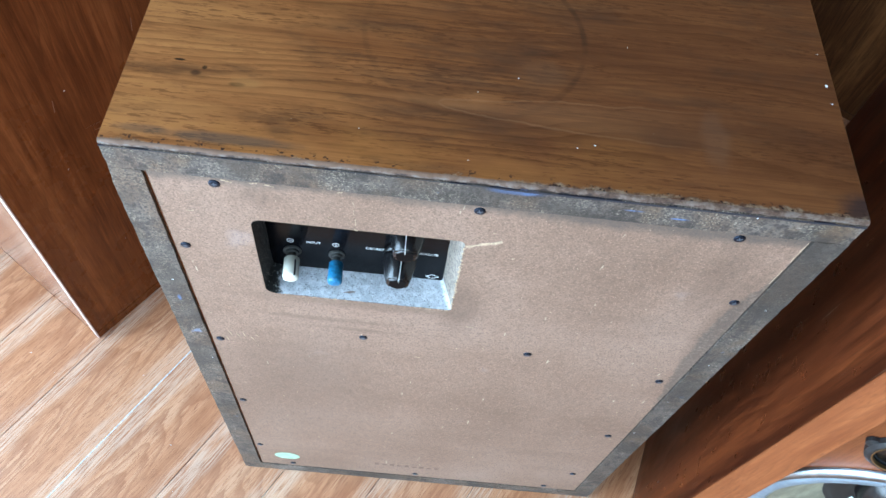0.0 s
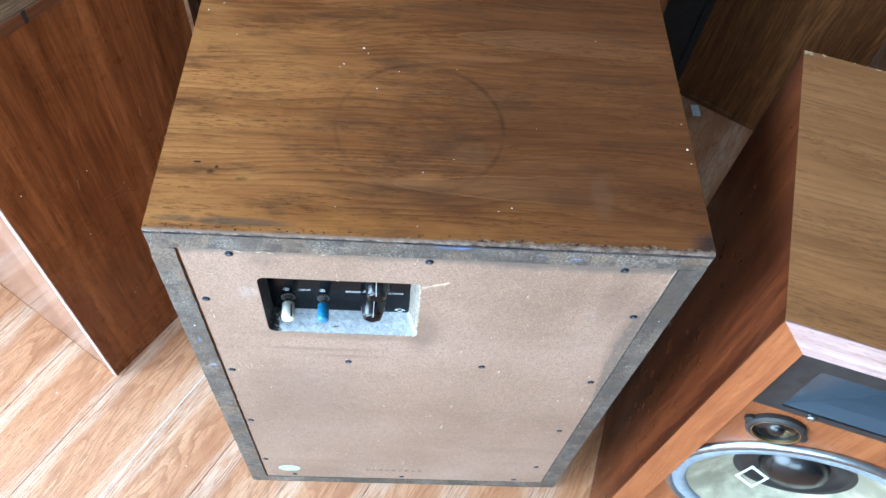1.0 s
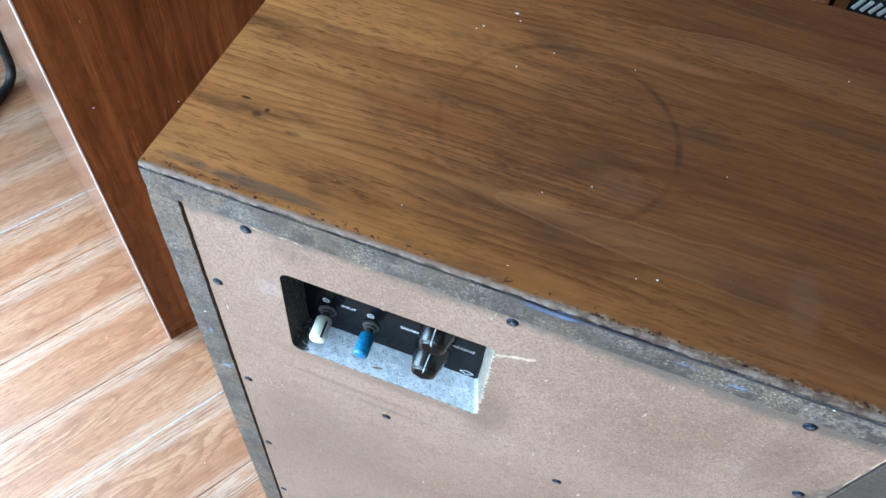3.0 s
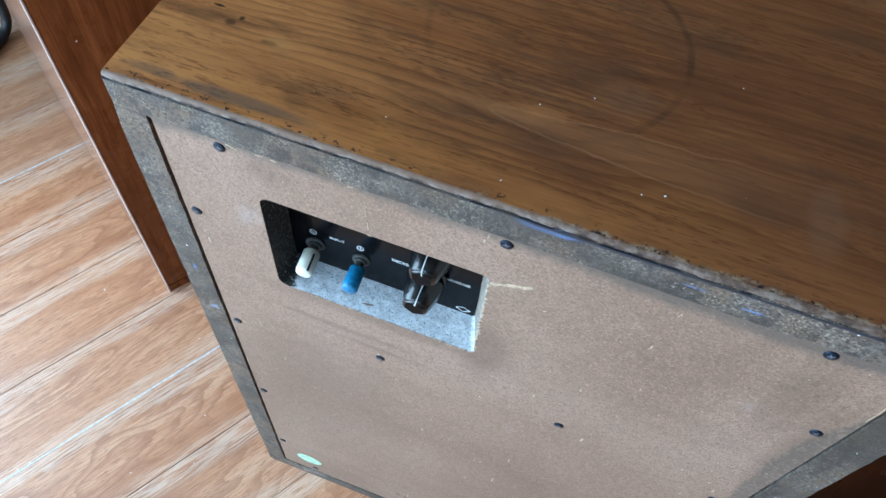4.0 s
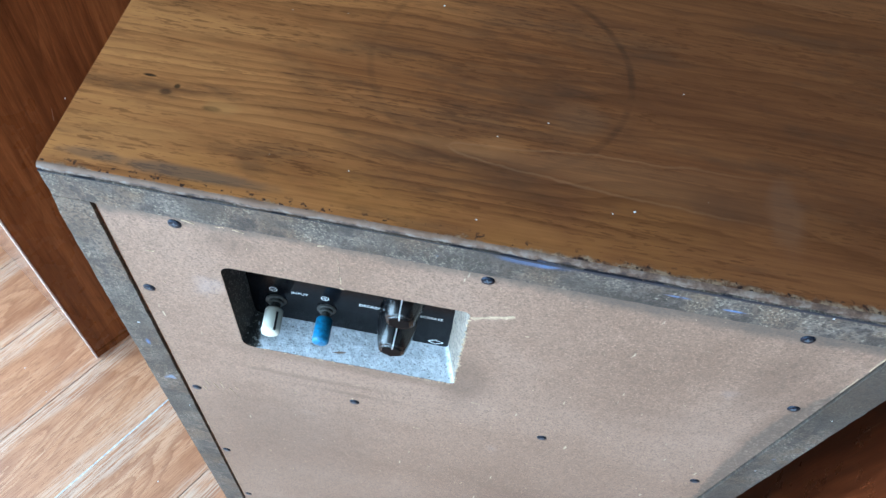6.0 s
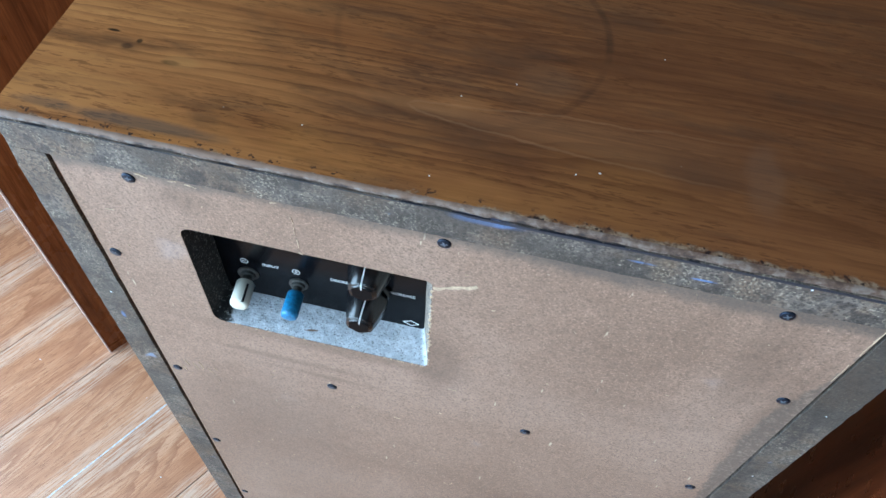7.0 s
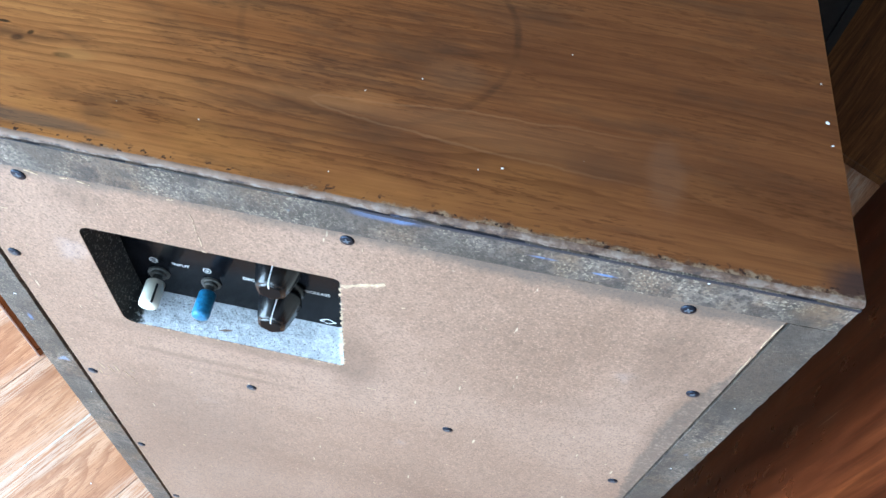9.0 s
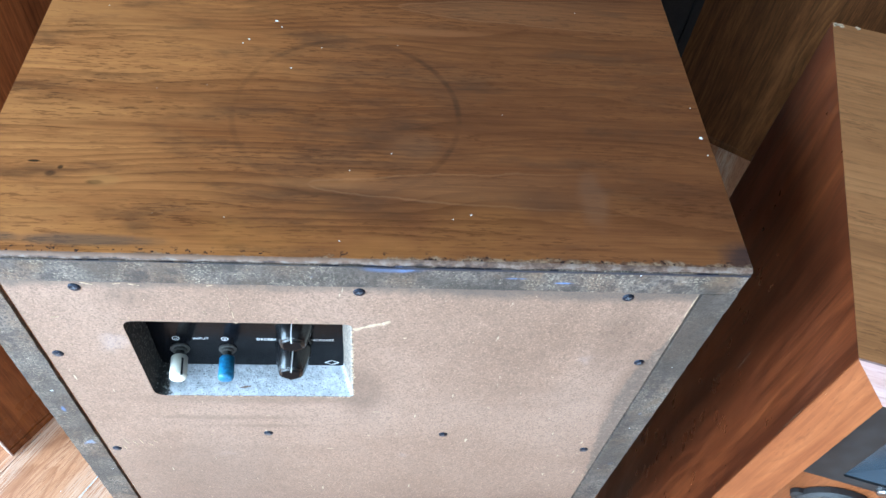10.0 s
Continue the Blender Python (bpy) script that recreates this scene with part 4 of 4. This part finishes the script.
for cx, cy, sx, sy in ((0.0, D, 1, -1),):
    for k in range(7):
        fleck(right, (cx + sx * random.uniform(0.001, 0.014), cy + sy * random.uniform(0.001, 0.008), H), random.uniform(0.003, 0.007), 2, PALE_FIBRE, "chipped_corner")
for k in range(12):
    fleck(right, (random.uniform(0.01, 0.16), D - random.uniform(0.0005, 0.002), H), random.uniform(0.0025, 0.005), 2, PALE_FIBRE, "chipped_edge")
for z, r in ((0.865, 0.004), (0.72, 0.0028), (0.6, 0.0035), (0.79, 0.0025), (0.52, 0.003)):
    fleck(right, (0.003, -0.0024, z), r, 1, PALE_FIBRE, "chipped_edge")
WX, WZ, WR = 0.212, 0.475, 0.188      # the woofer's centre and rim
part("baffle", board_with_hole((T + 0.001, W - T - 0.001, T + 0.001, 0.7335), rounded(WX - WR + 0.014, WX + WR - 0.014, WZ - WR + 0.014, WZ + WR - 0.014, (WR - 0.014,) * 4, 14), 0.001, 0.02), ORANGE_BAFFLE, right, "orange veneered baffle board")
part("baffle_strip", box(T + 0.001, W - T - 0.001, 0.001, 0.02, 0.872, H - T - 0.001), ORANGE_BAFFLE, right)


def horn(parent, x0, x1, z0, z1):
    """A wide horn: flat flange and a mouth whose four walls run back to a narrow throat."""
    mx0, mx1, mz0, mz1 = x0 + 0.035, x1 - 0.035, z0 + 0.012, z1 - 0.026
    flange = board_with_hole((x0, x1, z0, z1), rounded(mx0, mx1, mz0, mz1, (0.003,) * 4, 2), -0.003, 0.0008)
    ob = part("horn_flange", flange, BLACK_MATT, parent, "flat black horn flange")
    cx, cz = (mx0 + mx1) / 2, (mz0 + mz1) / 2
    a = [(mx0, mz0), (mx1, mz0), (mx1, mz1), (mx0, mz1)]
    b = [(cx - 0.03, cz - 0.02), (cx + 0.03, cz - 0.02), (cx + 0.03, cz + 0.02), (cx - 0.03, cz + 0.02)]
    bm = bmesh.new()
    rings = []
    for k in range(9):
        f = k / 8
        g = 1 - (1 - f) ** 1.6
        rings.append([bm.verts.new((p[0] + (q[0] - p[0]) * g, -0.0005 + 0.11 * f, p[1] + (q[1] - p[1]) * g ** 0.8)) for p, q in zip(a, b)])
    for r0, r1 in zip(rings, rings[1:]):
        for k in range(4):
            bm.faces.new((r0[k], r0[(k + 1) % 4], r1[(k + 1) % 4], r1[k]))
    bm.faces.new(rings[-1])
    part("horn_throat", bm, HORN, ob, "grey flared horn mouth")
    for x in (x0 + 0.075, (x0 + x1) / 2, x1 - 0.075):
        part("bolt", lathe([(0, 0), (0.006, 0), (0.006, 0.003), (0.004, 0.0045), (0, 0.0045)], 14, pose(x, -0.003, z0 + 0.006, 90)), STEEL, ob)
    return ob


# the baffle is cut away behind the horn by its dark inner box
horn(right, FW + 0.003, W - FW - 0.003, 0.734, H - FW - 0.012)


def tweeter(parent, x, z):
    m = pose(x, 0.0, z, 90)
    ob = part("tweeter", lathe([(0, 0.0), (0.037, 0.0), (0.037, 0.006), (0.033, 0.009), (0.030, 0.009), (0.0295, 0.006), (0.029, 0.002), (0, 0.001)], 40, m), BLACK_MATT, parent, "round black tweeter with a gold ring")
    part("trim_ring", lathe([(0.0288, 0.005), (0.0288, 0.0092), (0.0302, 0.0095), (0.0302, 0.005)], 40, m), plain("brass_ring", (0.6, 0.45, 0.22), 0.3, 1.0), ob)
    part("dome", lathe([(0.027, 0.002), (0.024, 0.004), (0.012, 0.0035), (0.011, 0.006), (0.007, 0.0095), (0, 0.0105)], 32, m), BLACK_GLOSS, ob, "", True)
    for s in (-1, 1):
        part("lug", lathe([(0, 0), (0.008, 0), (0.008, 0.0045), (0.004, 0.006), (0, 0.006)], 16, pose(x + s * 0.035, 0, z - s * 0.006, 90)), BLACK_MATT, ob)


tweeter(right, 0.096, 0.681)


def woofer(parent, x, z, r):
    m = pose(x, 0.0, z, 90)
    ob = part("woofer", lathe([(r, 0.0), (r, 0.004), (r - 0.004, 0.0075), (r - 0.010, 0.008), (r - 0.011, 0.006), (r - 0.012, 0.0), (r - 0.013, -0.004)], 72, m), ALLOY, parent, "large woofer with a bright alloy rim", True)
    part("surround", lathe([(r - 0.012, 0.003), (r - 0.016, 0.0055), (r - 0.028, 0.0055), (r - 0.033, 0.001), (r - 0.034, -0.002)], 72, m), GASKET, ob, "grey gasket ring", True)
    part("cone", lathe([(r - 0.033, -0.0015), (0.140, -0.008), (0.118, -0.024), (0.085, -0.046)], 72, m), CONE, ob, "stained cream paper cone", True)
    part("inner_cone", lathe([(0.088, -0.044), (0.080, -0.046), (0.076, -0.042), (0.070, -0.048), (0.064, -0.044), (0.056, -0.052), (0.05, -0.052)], 64, m), RUBBER, ob, "", True)
    part("dust_cap", lathe([(0.052, -0.053), (0.046, -0.036), (0.030, -0.027), (0, -0.024)], 48, m), BLACK_GLOSS, ob, "", True)
    card = board_with_hole((-0.022, 0.022, -0.016, 0.016), rounded(-0.018, 0.018, -0.012, 0.012, (0.003,) * 4, 2), -0.0004, 0.0004)
    card.transform(pose(x - 0.06, 0.015, z - 0.005, -25, 35, 0))
    part("label_frame", card, PAPER, ob, "white-bordered label")
    return ob


woofer(right, WX, WZ, WR)

# ---- the loudspeaker at the other side ----
LW, LD, LH = 0.60, 0.415, 0.893


def closed_speaker(name_label, m, w, d, h, side, top, face, group=""):
    """A closed cabinet: local x along its side's depth, y along its face."""
    ob = thing("loudspeaker", name_label, "loudspeaker", m, group)
    t = 0.02
    part("top_panel", box(0, d, 0, w, h - t, h, 0.0015, 1), top, ob)
    part("bottom_panel", box(0, d, 0, w, 0, 0.0185, 0.001, 1), side, ob)
    part("side_panel", box(0.0015, d - 0.001, 0.001, t, 0.0215, h - t - 0.0006), side, ob)
    part("side_panel", box(0.0015, d - 0.001, w - t, w - 0.001, 0.0215, h - t - 0.0006), side, ob)
    part("rear_panel", box(d - 0.016, d - 0.002, t + 0.0005, w - t - 0.0005, 0.0215, h - t - 0.001), side, ob)
    part("face_panel", box(-0.0006, 0.0013, 0.0140, w - 0.0045, 0.0215, h - t - 0.001), face, ob)
    return ob


GLOSSY_FACE = wood("varnished_veneer", (0.15, 0.07, 0.045), (0.25, 0.13, 0.09), (0.33, 0.19, 0.135), 2, 0.13, 10, None, (4, 4, 4))
TOP_DUSTY = wood("dusty_dark_top", (0.03, 0.016, 0.010), (0.10, 0.050, 0.026), (0.24, 0.13, 0.065), 0, 0.2, 9, scuffs, (2, 9, 0), 1.5, 0.5, 60, 0.3, 0.5)
EDGE_BAND = wood("walnut_edge", (0.06, 0.02, 0.009), (0.13, 0.047, 0.02), (0.2, 0.08, 0.034), 0, 0.35, 20)
left = closed_speaker("tall dark walnut loudspeaker cabinet, scuffed, its side and pale face showing", pose(-0.328, 0.218, 0, 0, 0, 55.5), LW, LD, LH, WALNUT_SIDE, TOP_DUSTY, GLOSSY_FACE)
part("edge_band", box(0.001, LD - 0.001, -0.0012, 0.0008, LH - 0.0205, LH - 0.0012), EDGE_BAND, left, "veneered edge of the top board")
part("corner_strip", box(-0.0016, 0.0013, -0.0004, 0.0135, 0.0005, LH - 0.0206, 0.0007, 1), PALE_VENEER, left, "pale corner edge")

for x, z, r in ((0.145, 0.574, 0.0026), (0.036, 0.619, 0.003), (0.10, 0.44, 0.0024), (0.2, 0.47, 0.0015), (0.24, 0.39, 0.0015), (0.13, 0.21, 0.0014), (0.15, 0.16, 0.0014), (0.3, 0.52, 0.0012), (0.06, 0.75, 0.0014)):
    fleck(left, (x, 0.0009, z), r, 1, PRINT)
for x0, z0, dx, dz in ((0.15, 0.49, 0.05, -0.01), (0.16, 0.478, 0.04, -0.016), (0.12, 0.55, 0.004, 0.02), (0.27, 0.60, 0.004, 0.02)):
    bm = prism([(x0, z0), (x0 + dx, z0 + dz), (x0 + dx + 0.0004, z0 + dz), (x0 + 0.0006, z0)], 0.0006, 0.0011)
    part("scratch", bm, plain("rubbed_veneer", (0.26, 0.14, 0.08), 0.5), left)
for _ in range(26):
    fleck(left, (random.uniform(0.01, LD - 0.02), random.uniform(0.005, 0.16), LH), random.uniform(0.0008, 0.003), 2, PRINT)
part("joint_mark", box(0.16, 0.166, -0.0017, 0.0012, LH - 0.0195, LH - 0.0005), BLACK_MATT, left, "dark mark on the top board's edge")

# ---- loudspeakers standing behind ----
closed_speaker("dark walnut loudspeaker cabinet standing behind", pose(1.052, 1.197, 0, 0, 0, -33.5), 0.60, 0.432, 0.95, DARK_SIDE, WALNUT_TOP_B, DARK_SIDE, "loudspeakers behind")


def behind(label, x0, x1, y0, depth, h, side, face, rz=0.0, rim=0.02):
    """A cabinet facing the viewer: carcass, face board set back a little."""
    w = x1 - x0
    ob = thing("loudspeaker", label, "loudspeaker", pose(x0, y0, 0, 0, 0, rz), "loudspeakers behind")
    cabinet_shell(ob, w, depth, h, rim, side, side, side)
    part("face_panel", box(rim, w - rim, 0.006, 0.02, rim, h - rim), face, ob)
    part("back_panel", box(rim, w - rim, depth - 0.02, depth - 0.005, rim, h - rim), side, ob)
    return ob


# carcass in the lightened wood: the light on its rim is in the colour
behind("dark brown loudspeaker, its rim coloured paler to look lit", -0.225, 0.120, 0.95, 0.40, 0.93, LIT_RIM, DARK_SIDE)
behind("reddish brown loudspeaker cabinet", 0.188, 0.621, 0.95, 0.40, 0.93, ORANGE_SIDE, ORANGE_SIDE)
lens = behind("dark loudspeaker with a slotted grey lens", 0.63, 0.855, 0.95, 0.40, 0.93, DARK_SIDE, BLACK_MATT)
for k in range(9):
    x = 0.028 + k * 0.014
    bm = box(-0.0035, 0.0035, 0.0, 0.003, -0.012, 0.012, 0.001, 1)
    for j in range(14):
        b = bm.copy()
        b.transform(pose(x + 0.007 * (j % 2), 0.002, 0.34 + j * 0.03, 0, 25, 0))
        part("lens_slat", b, LENS_GREY, lens)
    bm.free()

# black filler added to close the dark space between the rear cabinets
behind("nearly black filler box added in the rear corner", 0.862, 1.045, 1.12, 0.30, 0.93, BLACK_MATT, BLACK_MATT)

# ---- device on the dark cabinet, chair base, scraps ----
dev = thing("tape_deck", "glossy black electronic device with small blocks for bluish reflections, lying on the dark cabinet", "device", pose(-0.318, 0.404, LH, 0, 0, 44))
part("case", box(-0.13, 0.26, 0.0, 0.24, 0.004, 0.045, 0.004, 2), BLACK_GLOSS, dev)
for a in (-0.11, 0.23):
    for b in (0.02, 0.21):
        part("foot", lathe([(0, 0), (0.008, 0), (0.008, 0.005), (0, 0.005)], 12, pose(a, b, 0)), RUBBER, dev)
# small blue-grey blocks stand in for bluish reflections on the case
for k in range(9):
    part("key", box(-0.105 + k * 0.026, -0.088 + k * 0.026, 0.014, 0.026, 0.0445, 0.0485, 0.0012, 1), PAPER if k == 5 else REFLECTION_BLUE, dev)


def pipe(pts, r, name, material, parent, label=""):
    cu = bpy.data.curves.new(name, "CURVE")
    cu.dimensions, cu.bevel_depth, cu.bevel_resolution, cu.use_fill_caps = "3D", r, 4, True
    sp = cu.splines.new("POLY")
    sp.points.add(len(pts) - 1)
    for p, q in zip(sp.points, pts):
        p.co = (*q, 1)
    ob = bpy.data.objects.new(name, cu)
    me = bpy.data.meshes.new_from_object(ob)
    bpy.data.objects.remove(ob)
    me.materials.append(material)
    out = new(name, me)
    out.parent = parent
    for f in me.polygons:
        f.use_smooth = True
    if label:
        out["label"] = label
    return out


chair = thing("chair", "chair with a black tubular steel sled base", "chair", pose(-1.03, 0.69, 0, 0, 0, 8))
R = 0.011


def bent(corners, r=0.05, n=6):
    """A polyline with rounded corners."""
    out = [Vector(corners[0])]
    for a, b, c in zip(corners, corners[1:], corners[2:]):
        a, b, c = Vector(a), Vector(b), Vector(c)
        p, q = b + (a - b).normalized() * r, b + (c - b).normalized() * r
        for k in range(n + 1):
            f = k / n
            out.append(p.lerp(b, f).lerp(b.lerp(q, f), f))
    out.append(Vector(corners[-1]))
    return [tuple(v) for v in out]


pipe(bent([(0.01, 0.02, 0.44), (0.0, 0.0, R), (-0.02, -0.42, R), (-0.02, -0.44, 0.44)]), R, "leg_loop", BLACK_MATT, chair)
pipe(bent([(-0.42, 0.02, 0.44), (-0.43, 0.0, R), (-0.45, -0.42, R), (-0.45, -0.44, 0.44)]), R, "leg_loop", BLACK_MATT, chair)
part("seat", box(-0.46, 0.02, -0.46, 0.04, 0.44, 0.48, 0.012, 3), BLACK_MATT, chair)

scrap = box(-0.012, 0.012, -0.022, 0.022, 0.0005, 0.0025, 0.0008, 1)
tagged(part("paper_scrap", scrap, PAPER), "small bluish white paper scrap on the floor", "scrap").location = (1.128, 1.11, 0)

# ---- floor planks ----
ANG = radians(59.0)
U, V = Vector((math.cos(ANG), math.sin(ANG))), Vector((math.sin(ANG), -math.cos(ANG)))
PITCH, FIRST, LONG = 0.1475, -0.0905, 1.21


def clip(poly, a, b, keep):
    """The part of a polygon where a*x + b*y <= keep."""
    out = []
    for p, q in zip(poly, poly[1:] + poly[:1]):
        dp, dq = a * p.x + b * p.y - keep, a * q.x + b * q.y - keep
        if dp <= 0:
            out.append(p)
        if dp * dq < 0:
            out.append(p + (q - p) * (dp / (dp - dq)))
    return out


turn = Matrix.Rotation(ANG, 4, "Z")
for row in range(-30, 31):
    v0, v1 = FIRST + row * PITCH, FIRST + (row + 1) * PITCH
    start = 0.4 + 0.35 * ((row * 0.382) % 1.0)
    for k in range(-5, 6):
        u0 = k * LONG - start
        poly = [U * a + V * b for a, b in ((u0, v0), (u0 + LONG, v0), (u0 + LONG, v1), (u0, v1))]
        for a, b, keep in ((1, 0, X1), (-1, 0, -X0), (0, 1, Y1), (0, -1, -Y0)):
            poly = clip(poly, a, b, keep) if len(poly) > 2 else []
        if len(poly) < 3:
            continue
        c = sum(poly, Vector((0, 0))) / len(poly)
        local = [(turn.inverted() @ Vector((*p, 0))) for p in poly]
        mid = sum(local, Vector()) / len(local)
        g = 0.0005
        lo, mi, hi = [], [], []
        bm = bmesh.new()
        for p in local:
            sx, sy = (1 if p.x > mid.x else -1), (1 if p.y > mid.y else -1)
            hi.append(bm.verts.new((p.x - mid.x - sx * g * 2, p.y - mid.y - sy * g * 2, 0.0)))
            mi.append(bm.verts.new((p.x - mid.x - sx * g, p.y - mid.y - sy * g, -0.0009)))
            lo.append(bm.verts.new((p.x - mid.x - sx * g, p.y - mid.y - sy * g, -0.0019)))
        n = len(local)
        bm.faces.new(hi)
        for r0, r1 in ((hi, mi), (mi, lo)):
            for i in range(n):
                bm.faces.new((r0[i], r0[(i + 1) % n], r1[(i + 1) % n], r1[i]))
        bmesh.ops.recalc_face_normals(bm, faces=bm.faces[:])
        plank = part("plank", bm, FLOOR, floor)
        plank.matrix_basis = Matrix.Translation(turn @ mid) @ turn

# dust packed in two of the wider joints
for off, a, b in ((FIRST - PITCH, -0.7, 0.55), (FIRST - 5 * PITCH, -0.6, 0.6)):
    strip = box(a, b, -0.0012, 0.0012, -0.002, 0.0002)
    dust = part("joint_dust", strip, JOINT_DUST, floor)
    dust.matrix_basis = Matrix.Translation((*(V * off), 0)) @ turn
crumbs = []
for _ in range(70):
    x, y, r = random.uniform(-1.1, 0.0), random.uniform(-0.3, 0.9), random.uniform(0.0006, 0.002)
    c = bmesh.new()
    bmesh.ops.create_icosphere(c, subdivisions=1, radius=r, matrix=pose(x, y, r * 0.6, random.uniform(0, 90), random.uniform(0, 90), 0) @ Matrix.Diagonal((1, 0.6, 0.5, 1)))
    crumbs.append(c)
tagged(part("crumbs", join(*crumbs), PAPER), "pale crumbs and dust scattered on the floor", "debris", kind="stuff")
